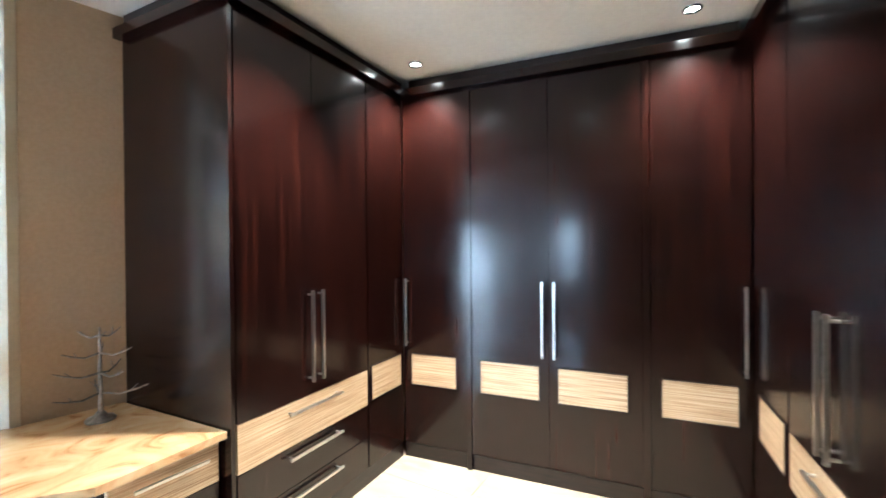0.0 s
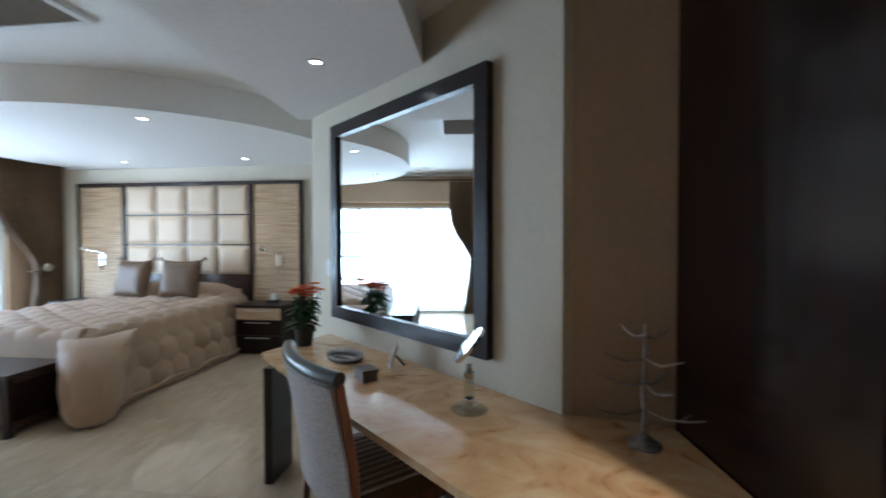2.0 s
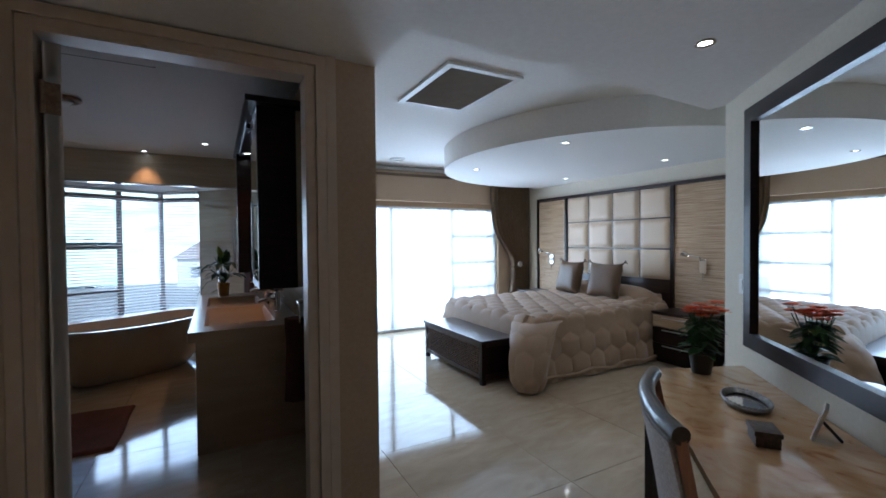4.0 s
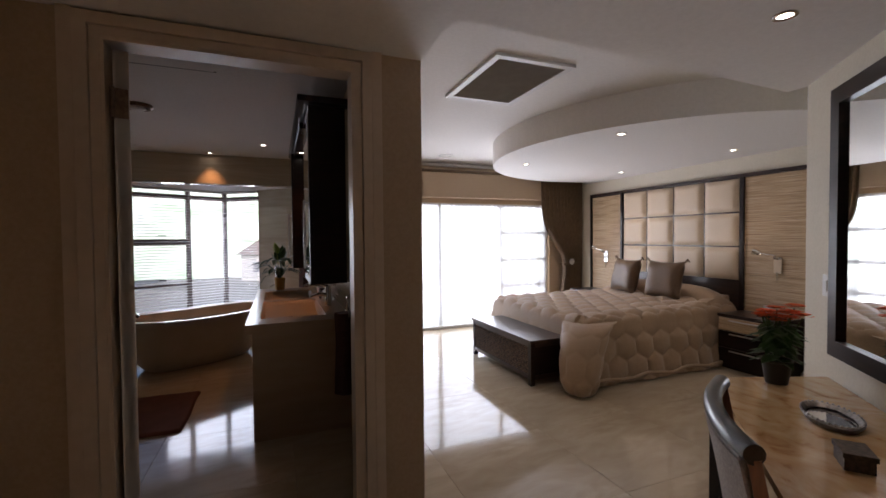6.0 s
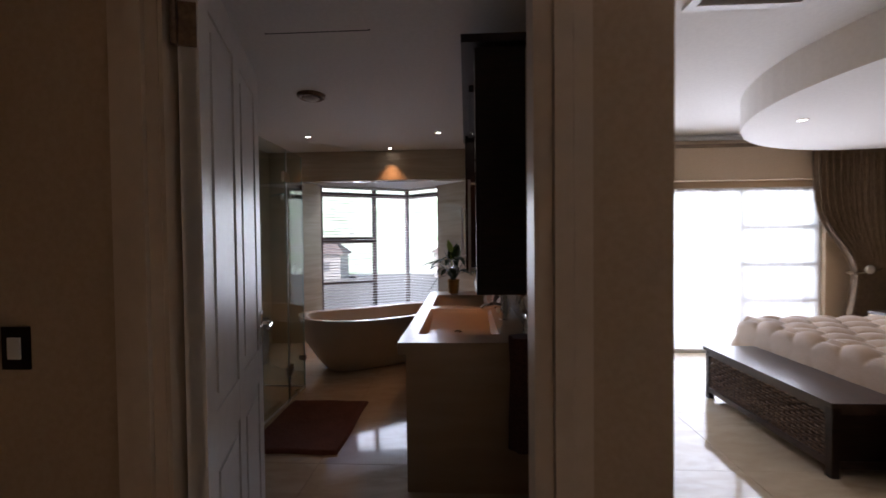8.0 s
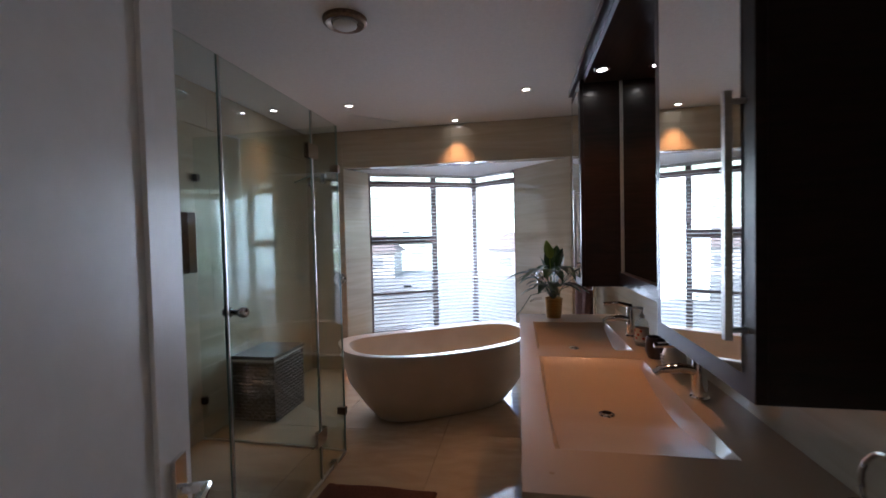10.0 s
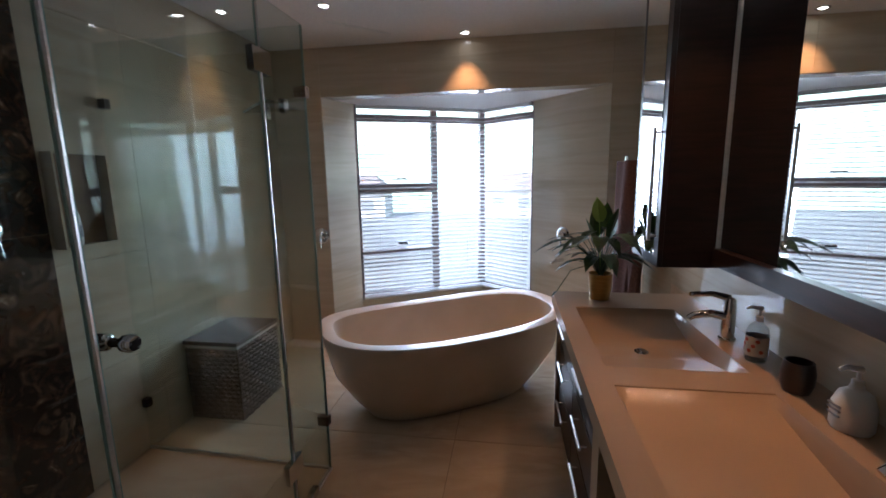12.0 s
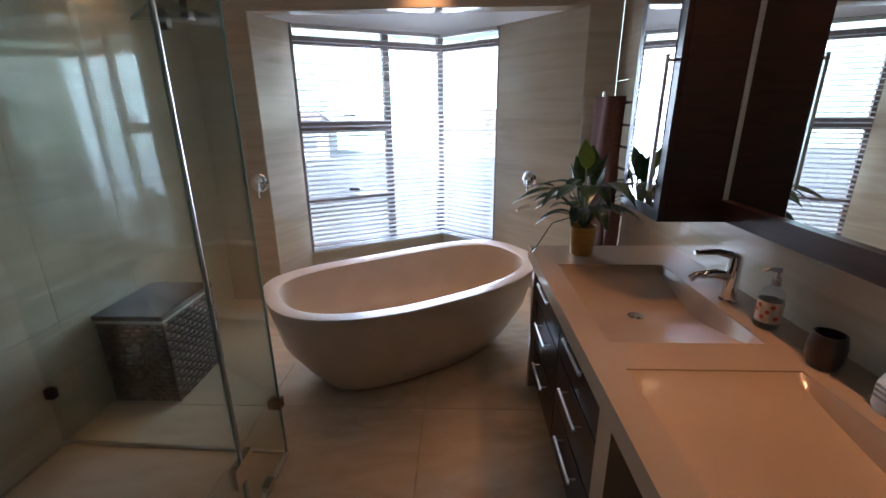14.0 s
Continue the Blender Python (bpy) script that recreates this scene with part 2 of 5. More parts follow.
MAHOGANY.node_tree.nodes["Principled BSDF"].inputs["Specular IOR Level"].default_value = 0.25
WENGE.node_tree.nodes["Principled BSDF"].inputs["Specular IOR Level"].default_value = 0.3
MIRROR = mirror_material()
GLASS = glass_material("clear_glass", (0.90, 0.945, 0.93))
PANE = glass_material("window_glass", (0.97, 0.98, 0.98))
GREENEDGE = plain("green_glass_edge", (0.30, 0.44, 0.40), 0.1)
ACRYLIC = glass_material("clear_acrylic", (0.85, 0.88, 0.88))
SHEER = sheer_material()
BULB = glow("warm_bulb", (1, 0.86, 0.66), 22)
BULBBATH = glow("bath_bulb", (1, 0.9, 0.75), 18)

# ---- building helpers ----
PLACE = {}


def thing(name, at=(0, 0, 0), turn=0.0, label="", category="", group="", kind=""):
    ob = new(name)
    ob.matrix_world = pose(*at, 0, 0, turn)
    return tagged(ob, label, category, group, kind)


def placed(name, at, label="", category="", group="", kind=""):
    """A thing whose parts are written in the world's coordinates."""
    ob = thing(name, at, 0, label, category, group, kind)
    PLACE[ob.name] = at
    return ob


def part(name, bm, material, parent=None, label="", smooth=False, bevel=0.0):
    """One mesh object. Its coordinates are those of its thing, or the world's for a placed() thing."""
    root = parent
    while root and root.parent:
        root = root.parent
    if root and root.name in PLACE:
        bm.transform(Matrix.Translation(-Vector(PLACE[root.name])))
    if bevel:
        edges = [e for e in bm.edges if len(e.link_faces) == 2 and e.calc_face_angle(0) > 0.5]
        bmesh.ops.bevel(bm, geom=edges, offset=bevel, segments=2, profile=0.7, affect="EDGES")
    bmesh.ops.recalc_face_normals(bm, faces=bm.faces)
    me = bpy.data.meshes.new(name)
    bm.to_mesh(me)
    bm.free()
    me.materials.append(material)
    if smooth:
        me.polygons.foreach_set("use_smooth", [True] * len(me.polygons))
        me.set_sharp_from_angle(angle=radians(40))
    ob = new(name, me)
    if parent:
        ob.parent = parent
    if label:
        ob["label"] = label
    return ob


def structure(name, bm, material, label="", category="", smooth=False):
    return tagged(part(name, bm, material, smooth=smooth), label, category, kind="structure")


def box(x0, y0, z0, x1, y1, z1, bm=None):
    bm = bm or bmesh.new()
    v = [bm.verts.new((x, y, z)) for z in (z0, z1) for x, y in ((x0, y0), (x1, y0), (x1, y1), (x0, y1))]
    for f in ((0, 3, 2, 1), (4, 5, 6, 7), (0, 1, 5, 4), (1, 2, 6, 5), (2, 3, 7, 6), (3, 0, 4, 7)):
        bm.faces.new([v[i] for i in f])
    return bm


def prism(points, z0, z1, bm=None):
    """An upright block over a plan outline."""
    bm = bm or bmesh.new()
    lo = [bm.verts.new((x, y, z0)) for x, y in points]
    hi = [bm.verts.new((x, y, z1)) for x, y in points]
    n = len(points)
    bm.faces.new(lo[::-1])
    bm.faces.new(hi)
    for i in range(n):
        bm.faces.new((lo[i], lo[(i + 1) % n], hi[(i + 1) % n], hi[i]))
    return bm


def tube(path, r, n=8, bm=None, ends=True):
    """A round bar along a path; r is one radius or one for each point."""
    bm = bm or bmesh.new()
    pts = [Vector(p) for p in path]
    rad = r if isinstance(r, (list, tuple)) else [r] * len(pts)
    rings, side = [], None
    for i, p in enumerate(pts):
        d = (pts[min(i + 1, len(pts) - 1)] - pts[max(i - 1, 0)]).normalized()
        if side is None:
            side = d.orthogonal().normalized()
        side = (side - d * side.dot(d)).normalized()
        up = d.cross(side)
        rings.append([bm.verts.new(p + rad[i] * (side * math.cos(a) + up * math.sin(a))) for a in (math.tau * k / n for k in range(n))])
    for a, b in zip(rings, rings[1:]):
        for k in range(n):
            bm.faces.new((a[k], a[(k + 1) % n], b[(k + 1) % n], b[k]))
    if ends:
        bm.faces.new(rings[0][::-1])
        bm.faces.new(rings[-1])
    return bm


def lathe(profile, at=(0, 0, 0), n=28, bm=None):
    """A turned body: (radius, height) from bottom to top."""
    bm = bm or bmesh.new()
    rings = []
    for r, z in profile:
        if r < 1e-5:
            rings.append([bm.verts.new((at[0], at[1], at[2] + z))])
        else:
            rings.append([bm.verts.new((at[0] + r * math.cos(math.tau * k / n), at[1] + r * math.sin(math.tau * k / n), at[2] + z)) for k in range(n)])
    for a, b in zip(rings, rings[1:]):
        for k in range(n):
            q = (k + 1) % n
            if len(a) == 1 and len(b) > 1:
                bm.faces.new((a[0], b[q], b[k]))
            elif len(b) == 1 and len(a) > 1:
                bm.faces.new((a[k], a[q], b[0]))
            elif len(a) > 1:
                bm.faces.new((a[k], a[q], b[q], b[k]))
    return bm


def sheet(f, nu, nv, bm=None, closed=False):
    """A surface patch from f(u, v), u and v from 0 to 1."""
    bm = bm or bmesh.new()
    g = [[bm.verts.new(f(i / nu, j / nv)) for j in range(nv + 1)] for i in range(nu if closed else nu + 1)]
    m = len(g)
    for i in range(nu):
        for j in range(nv):
            bm.faces.new((g[i][j], g[(i + 1) % m][j], g[(i + 1) % m][j + 1], g[i][j + 1]))
    return bm


def thicken(bm, depth):
    bmesh.ops.recalc_face_normals(bm, faces=bm.faces)
    bmesh.ops.solidify(bm, geom=bm.faces[:], thickness=depth)
    return bm


def turned(bm, m):
    bm.transform(m)
    return bm

# ---- the large structure ----
ROOM_TOP, CLOSET_TOP, SOFFIT = 2.73, 2.66, 2.415
floor = structure("floor", box(-5.6, -6.8, -0.15, 2.8, 4.2, -0.012), GROUT, "polished cream stone tile floor", "floor")
structure("wall_headboard", box(-5.54, -5.25, 0, -5.39, -0.05, 2.8), CREAMPAINT, "cream painted bedroom wall behind headboard", "wall")
wb = box(-5.39, -5.25, 0, -4.78, -5.05, 2.8)
box(-1.50, -5.25, 0, -0.72, -5.05, 2.8, wb)
box(-4.78, -5.25, 2.08, -1.50, -5.05, 2.8, wb)
structure("wall_window", wb, WALLPAINT, "beige bedroom wall around the sliding window", "wall")
structure("wall_partition", box(-0.865, -5.05, 0, -0.72, -0.74, 2.8), WALLPAINT, "beige wall between bedroom and bathroom", "wall")
wd = box(-0.865, -0.74, 0, -0.52, -0.64, 2.8)
box(0.48, -0.74, 0, 2.8, -0.64, 2.8, wd)
box(-0.52, -0.74, 2.32, 0.48, -0.64, 2.8, wd)
structure("wall_door", wd, WALLPAINT, "beige wall with the bathroom doorway", "wall")
structure("wall_bath_side", box(2.48, -5.65, 0, 2.63, -0.74, 2.8), WALLPAINT, "bathroom side wall behind the shower", "wall")
wf = box(-0.72, -5.65, 0, -0.48, -5.5, 2.8)
box(2.02, -5.65, 0, 2.48, -5.5, 2.8, wf)
box(-0.48, -5.65, 2.31, 2.02, -5.5, 2.8, wf)
structure("wall_bath_end", wf, WALLTILE, "beige tiled bathroom end wall with bay opening", "wall")
# splayed sides, sill wall and ceiling of the bay
structure("wall_bay_right", prism([(-0.48, -5.5), (0.10, -6.17), (-0.02, -6.28), (-0.66, -5.651), (-0.48, -5.651)], 0, 2.31), WALLTILE, "glossy tiled splayed side of the bay", "wall")
structure("wall_bay_left", prism([(2.02, -5.5), (2.02, -5.651), (2.15, -5.651), (1.99, -5.98), (1.87, -5.90)], 0, 2.31), WALLTILE, "glossy tiled splayed side of the bay", "wall")
BAY = [(1.87, -5.90), (0.63, -6.58), (0.10, -6.17)]
structure("wall_bay_sill", prism([(1.87, -5.90), (1.93, -5.99), (0.64, -6.70), (0.02, -6.24), (0.10, -6.17), (0.63, -6.58)], 0, 0.30), WALLTILE, "low tiled wall under the bay window", "wall")
structure("ceiling_bay", prism([(2.3, -5.651), (2.0, -6.05), (0.64, -6.75), (-0.1, -6.3), (-0.66, -5.651)], 2.31, 2.42), CEILPAINT, "glossy white bay ceiling", "ceiling")
W0, WD, WN = Vector((-1.64, 1.56)), Vector((-0.670, -0.742)), Vector((0.742, -0.670))
W1 = W0 + WD * 2.34
structure("wall_mirror", prism([W0, W1, W1 - WN * 0.15, W0 - WN * 0.15 + WD * -0.1], 0, 2.8), CREAMPAINT, "cream angled wall behind the dressing table", "wall")
structure("wall_bedroom_north", box(-5.39, W1.y, 0, W1.x - 0.02, W1.y + 0.15, 2.8), CREAMPAINT, "cream bedroom wall beside the dressing table", "wall")
structure("wall_closet_left", prism([(-1.80, 1.60), (-1.64, 1.60), (-1.57, 2.0), (-1.57, 4.25), (-1.80, 4.25)], 0, 2.8), WALLPAINT, "beige wall beside the wardrobes", "wall")
structure("wall_closet_back", box(-1.64, 4.10, 0, 2.8, 4.25, 2.8), WALLPAINT, "beige wall behind the wardrobes", "wall")
we = box(2.6, -0.64, 0, 2.8, 4.1, 2.8)
structure("wall_closet_right", we, WALLPAINT, "beige dressing room side wall", "wall")
structure("ceiling_bedroom", box(-5.39, -5.05, ROOM_TOP, -0.865, -0.2, 2.8), CEILPAINT, "white bedroom ceiling", "ceiling")
structure("ceiling_bath", box(-0.72, -5.5, ROOM_TOP, 2.48, -0.74, 2.8), CEILPAINT, "white bathroom ceiling", "ceiling")
structure("ceiling_closet", box(-1.64, 0.90, CLOSET_TOP, 2.6, 4.10, 2.8), CEILPAINT, "white dressing room ceiling", "ceiling")
structure("ceiling_closet_edge", prism([(-1.64, 0.90), (-1.64, 1.58), (-2.27, 0.89)], CLOSET_TOP, 2.8), CEILPAINT, "white dressing room ceiling", "ceiling")
structure("ceiling_soffit", prism([(-0.865, -0.64), (2.6, -0.64), (2.6, 0.90), (-2.25, 0.89), (W1.x, W1.y), (W1.x, -0.29), (-0.865, -0.19)], SOFFIT, 2.798), CEILPAINT, "white dropped ceiling over the dressing table", "ceiling")
ell = [(-4.6 + 2.0 * math.cos(a), -2.55 + 2.12 * math.sin(a)) for a in (math.radians(d) for d in range(-112, 113, 4))]
ell = [(max(x, -5.388), y) for x, y in ell]
structure("ceiling_canopy", prism([(-5.388, -4.85)] + ell[1:-1] + [(-5.388, -0.30)], 2.45, 2.728), CEILPAINT, "curved dropped canopy ceiling over the bed", "ceiling")
cv = tube([(-5.38, -5.04, 2.70), (-0.87, -5.04, 2.70)], 0.03, 8)
structure("trim_cornice", cv, CEILPAINT, "white bedroom cornice", "trim")

# floor tiles
TILE = 0.90


def add_tiles():
    bm = box(-TILE / 2 + 0.0015, -TILE / 2 + 0.0015, -0.012, TILE / 2 - 0.0015, TILE / 2 - 0.0015, 0)
    first = part("tile", bm, FLOORTILE, floor)
    first.location = (-5.2, -6.3, 0)
    for i in range(9):
        for j in range(12):
            if i + j:
                t = new("tile", first.data)
                t.parent, t.location = floor, (-5.2 + TILE * i, -6.3 + TILE * j, 0)


# ---- doorway ----
def doorway():
    d = placed("door_frame", (0, -0.64, 0), "moulded satin painted door frame around the bathroom doorway", "door frame", kind="structure")
    for name, x, s in (("left_jamb", 0.48, 1), ("right_jamb", -0.52, -1)):
        part(name, box(x - 0.012 * (s > 0), -0.745, 0, x + 0.012 * (s < 0), -0.625, 2.32), TRIMPAINT, d)
        for k, (a, b, out) in enumerate(((0.0, 0.035, 0.018), (0.038, 0.085, 0.030), (0.088, 0.135, 0.022))):
            part("architrave", box(min(x + s * a, x + s * b), -0.64, 0, max(x + s * a, x + s * b), -0.64 + out, 2.32 + b), TRIMPAINT, d, bevel=0.006)
    part("head_jamb", box(-0.508, -0.745, 2.305, 0.468, -0.625, 2.32), TRIMPAINT, d)
    for a, b, out in ((0.0, 0.035, 0.0185), (0.038, 0.085, 0.0305), ):
        part("head_architrave", box(-0.52 - a, -0.64, 2.32 + a, 0.48 + a, -0.64 + out, min(2.32 + b, 2.412)), TRIMPAINT, d, bevel=0.006)
    door = thing("door_1", (0.4175, -0.650, 0.0), -72.3, "open white painted panelled bathroom door", "door", kind="structure")
    w, h = 0.985, 2.28
    body = part("door_leaf", box(0.012, -0.018, 0.01, w, 0.018, h), DOORPAINT, door)
    for x0, x1 in ((0.0, 0.11), (w / 2 - 0.05, w / 2 + 0.05), (w - 0.11, w)):
        part("stile", box(max(x0, 0.012), -0.026, 0.01, x1, 0.026, h), DOORPAINT, door, bevel=0.006)
    for z0, z1 in ((0.01, 0.22), (0.80, 0.95), (h - 0.12, h)):
        for x0, x1 in ((0.11, w / 2 - 0.05), (w / 2 + 0.05, w - 0.11)):
            part("rail", box(x0, -0.0255, z0, x1, 0.0255, z1), DOORPAINT, door, bevel=0.006)
    for z0, z1 in ((0.27, 0.75), (1.0, h - 0.17)):
        for x0, x1 in ((0.15, w / 2 - 0.09), (w / 2 + 0.09, w - 0.15)):
            part("panel", box(x0, -0.025, z0, x1, 0.025, z1), DOORPAINT, door, bevel=0.012)
    for s in (-1, 1):
        part("handle_plate", box(w - 0.075, min(s * 0.026, s * 0.034), 0.97, w - 0.035, max(s * 0.026, s * 0.034), 1.13), CHROME, door, bevel=0.003)
        part("door_handle", tube([(w - 0.055, s * 0.03, 1.07), (w - 0.055, s * 0.075, 1.07), (w - 0.10, s * 0.08, 1.07), (w - 0.17, s * 0.078, 1.068)], 0.010), CHROME, door, "chrome lever handle", True)
    for z in (0.25, 2.065):
        h = part("hinge", box(0.007, -0.022, z - 0.06, 0.0118, 0.024, z + 0.06), BRONZE, door, "worn bronze butt hinge", bevel=0.001)
        part("knuckle", tube([(0.0, 0.032, z - 0.062), (0.0, 0.032, z + 0.062)], 0.009, 10), BRONZE, h, smooth=True)


doorway()


def light_switch(at, turn, kind_label, pale=False):
    s = thing("light_switch", at, turn, kind_label, "light switch")
    part("plate", box(-0.04, 0.0005, -0.06, 0.04, 0.008, 0.06), WHITEPLASTIC if pale else BLACKMETAL, s, bevel=0.003)
    part("rocker", box(-0.018, 0.008, -0.03, 0.018, 0.013, 0.03), WHITEPLASTIC, s, bevel=0.002)


light_switch((0.92, -0.64, 1.18), 0, "dark bronze light switch on the wall by the doorway")

# ---- wardrobes ----
def bar_handle(parent, p0, p1, out, r=0.009, thick=0.016):
    """A square bar on two standoffs; out is the way it stands off."""
    p0, p1, out = Vector(p0), Vector(p1), Vector(out)
    d = (p1 - p0).normalized()
    a, b = p0 + out, p1 + out
    h = part("handle", tube([a, b], thick / 1.55, 4), STEEL, parent, "brushed steel bar handle")
    for q in (p0 + d * 0.02, p1 - d * 0.02):
        part("standoff", tube([q, q + out], 0.006, 8), STEEL, h)


def reed_panel(parent, x0, z0, x1, z1, y, name="reed_panel"):
    p = part(name, box(x0, y - 0.004, z0, x1, y, z1), REED, parent, "pale striped reed veneer panel")
    f = 0.006
    for a in ((x0 - f, z0 - f, x1 + f, z0), (x0 - f, z1, x1 + f, z1 + f), (x0 - f, z0, x0, z1), (x1, z0, x1 + f, z1)):
        part("inlay_edge", box(a[0], y - 0.006, a[1], a[2], y, a[3]), WENGE, p)
    return p


def wardrobe(name, at, turn, width, doors, depth=0.62, label="", drawers=(), closed_end=False):
    """Local: the front is y = 0 and looks to -y, x runs along the front. doors: (x0, x1, z0, handle side, reed panel)."""
    w = thing(name, at, turn, label, "wardrobe", "fitted wardrobes")
    part("carcass", box(0, 0.022, 0.0, width, depth, 2.60), MAHOGANY, w)
    part("plinth", box(0, 0.012, 0.0, width, 0.022, 0.10), WENGE, w)
    for x0, x1, z0, side, reed in doors:
        d = part("door", box(x0 + 0.002, 0, z0, x1 - 0.002, 0.022, 2.53), MAHOGANY, w, bevel=0.003)
        if reed:
            reed_panel(d, x0 + reed[0], 0.525, x1 - reed[1], 0.735, 0.0)
        if side:
            hx = x0 + 0.036 if side < 0 else x1 - 0.036
            bar_handle(d, (hx, 0, 0.795), (hx, 0, 1.265), (0, -0.035, 0))
    for x0, x1, z0, z1, reed in drawers:
        dr = part("drawer", box(x0 + 0.003, 0, z0, x1 - 0.003, 0.022, z1), REED if reed else MAHOGANY, w, "pale reed veneer drawer front" if reed else "", bevel=0.002)
        m, hz = (x0 + x1) / 2, z1 - 0.045
        bar_handle(dr, (m - 0.19, 0, hz), (m + 0.19, 0, hz), (0, -0.032, 0), thick=0.013)
    return w


# back run, faces the bedroom side
back = wardrobe("wardrobe", (-0.88, 3.40, 0), 7.5, 2.07, [(0.0, 0.472, 0.11, -1, (0.067, 0.075)), (0.512, 1.016, 0.11, 1, (0.063, 0.064)), (1.016, 1.538, 0.11, -1, (0.056, 0.08)), (1.582, 2.058, 0.11, 1, (0.054, 0.066))],
                0.40, label="dark mahogany wardrobe with four doors and reed inlays")
for x in (0.474, 1.54):
    part("pilaster", box(x, -0.008, 0.0, x + 0.036, 0.03, 2.53), MAHOGANY, back, bevel=0.004)
# left run, its front turned a little towards the middle
left = wardrobe("wardrobe", (-0.785, 2.045, 0), 94, 1.355, [(0.015, 0.475, 0.725, 1, None), (0.475, 0.935, 0.725, -1, None), (0.945, 1.352, 0.11, 0, (0.03, 0.04))], 0.78,
                label="dark mahogany wardrobe with reed drawer front", drawers=[(0.015, 0.935, 0.505, 0.72, True), (0.015, 0.935, 0.305, 0.50, False), (0.015, 0.935, 0.11, 0.30, False)])
part("end_panel", box(-0.02, -0.012, 0, 0.0, 0.782, 2.60), MAHOGANY, left, bevel=0.003)
# right run, square to the back run
right = wardrobe("wardrobe", (1.162, 3.669, 0), -82.5, 1.9, [(0.02, 0.515, 0.11, 0, (0.10, 0.03)), (0.53, 0.945, 0.725, 1, None), (0.945, 1.385, 0.725, -1, None), (1.40, 1.89, 0.11, 1, (0.06, 0.06))], 0.62,
                 label="dark mahogany wardrobe with long steel handles", drawers=[(0.53, 1.385, 0.505, 0.72, True), (0.53, 1.385, 0.305, 0.50, False), (0.53, 1.385, 0.11, 0.30, False)])


def cornice(owner, x0, x1, depth):
    part("frieze", box(x0, 0.02, 2.60, x1, depth, CLOSET_TOP), WENGE, owner)
    part("cornice", box(x0, -0.045, 2.535, x1, 0.03, 2.585), MAHOGANY, owner, bevel=0.010)
    part("cornice_cap", box(x0, -0.02, 2.585, x1, 0.03, 2.60), WENGE, owner, bevel=0.004)


cornice(back, 0.045, 2.01, 0.39)
cornice(left, -0.02, 1.39, 0.77)
cornice(right, -0.03, 1.90, 0.60)
part("end_cornice", box(-0.06, -0.045, 2.535, -0.021, 0.79, 2.585), MAHOGANY, left, bevel=0.008)

# ---- dressing table ----
def dressing_table():
    d = placed("dressing_table", (-1.6, 0.9, 0), "built-in angled dressing table with polished cream marble top", "dressing table")
    e = W1 + WD * -0.30
    top = [(-2.42, -0.19), (-1.95, 0.27), (-1.52, 0.70), (-1.08, 1.17), (-0.76, 1.55), (-0.79, 2.018), (-1.637, 1.958), (-1.637, 1.562), (e.x + 0.003, e.y - 0.003)]
    part("tabletop", prism(top, 0.685, 0.715), STONE, d, "polished cream marble top", bevel=0.006)
    part("support", box(-2.45, -0.05, 0.0, -2.20, 0.0, 0.684), WENGE, d)
    # drawer pedestal beside the wardrobe
    ped = part("pedestal", prism([(-0.86, 1.60), (-0.86, 2.008), (-1.62, 1.955), (-1.62, 1.60)], 0.06, 0.684), WENGE, d)
    for z0, z1, m in ((0.50, 0.675, REED), (0.30, 0.495, WENGE), (0.08, 0.295, WENGE)):
        dr = part("drawer", prism([(-0.832, 1.61), (-0.832, 2.005), (-0.856, 2.005), (-0.856, 1.61)], z0, z1), m, ped)
        hz = z1 - 0.06
        part("handle", tube([(-0.805, 1.68, hz), (-0.805, 1.95, hz)], 0.008, 4), STEEL, ped, "brushed steel bar handle")


dressing_table()


def wall_mirror():
    c = W0 + WD * 1.16
    m = thing("wall_mirror", (c.x, c.y, 0), math.degrees(math.atan2(WD.y, WD.x)) + 180, "large mirror in a dark wooden frame on the wall", "mirror")
    # local x runs along the wall, -y into the room
    hw, z0, z1, f = 0.782, 0.865, 2.265, 0.085
    part("glass", box(-hw + f, -0.022, z0 + f, hw - f, -0.014, z1 - f), MIRROR, m)
    for a in ((-hw, z0, hw, z0 + f), (-hw, z1 - f, hw, z1), (-hw, z0 + f, -hw + f, z1 - f), (hw - f, z0 + f, hw, z1 - f)):
        part("frame", box(a[0], -0.045, a[1], a[2], -0.001, a[3]), WENGE, m, bevel=0.008)


wall_mirror()
light_switch((W0.x + WD.x * 2.06 + WN.x * 0.0, W0.y + WD.y * 2.06, 1.22), math.degrees(math.atan2(WD.y, WD.x)), "white light switch beside the mirror", True)


def downlight(at, warm=True, energy=14, cone=95, spot=True, tone=WARM):
    d = thing("downlight", at, 0, "recessed white ring downlight, lit", "downlight", "ceiling downlights")
    part("ring", lathe([(0.030, 0.0), (0.032, -0.006), (0.044, -0.006), (0.047, -0.001), (0.047, 0.004)], n=24), CHROME, d, smooth=True)
    part("bulb", lathe([(0.0, -0.001), (0.028, -0.001), (0.030, 0.003)], n=20), BULB if warm else BULBBATH, d)
    if spot:
        lamp("downlight_beam", "SPOT", look((at[0], at[1], at[2] - 0.012), (at[0], at[1], 0)), energy, tone, cone=cone)


for x, y, watts in ((-0.635, 3.22, 70), (0.90, 3.42, 50), (-0.45, 2.25, 95), (0.45, 2.1, 45)):
    downlight((x, y, CLOSET_TOP), energy=watts, cone=100 if y < 3 else 120)
downlight((-2.14, 0.31, SOFFIT), energy=10)
for x, y in ((-4.89, -1.78), (-3.14, -1.62), (-3.19, -3.31), (-4.91, -3.45)):
    downlight((x, y, 2.45), energy=9)

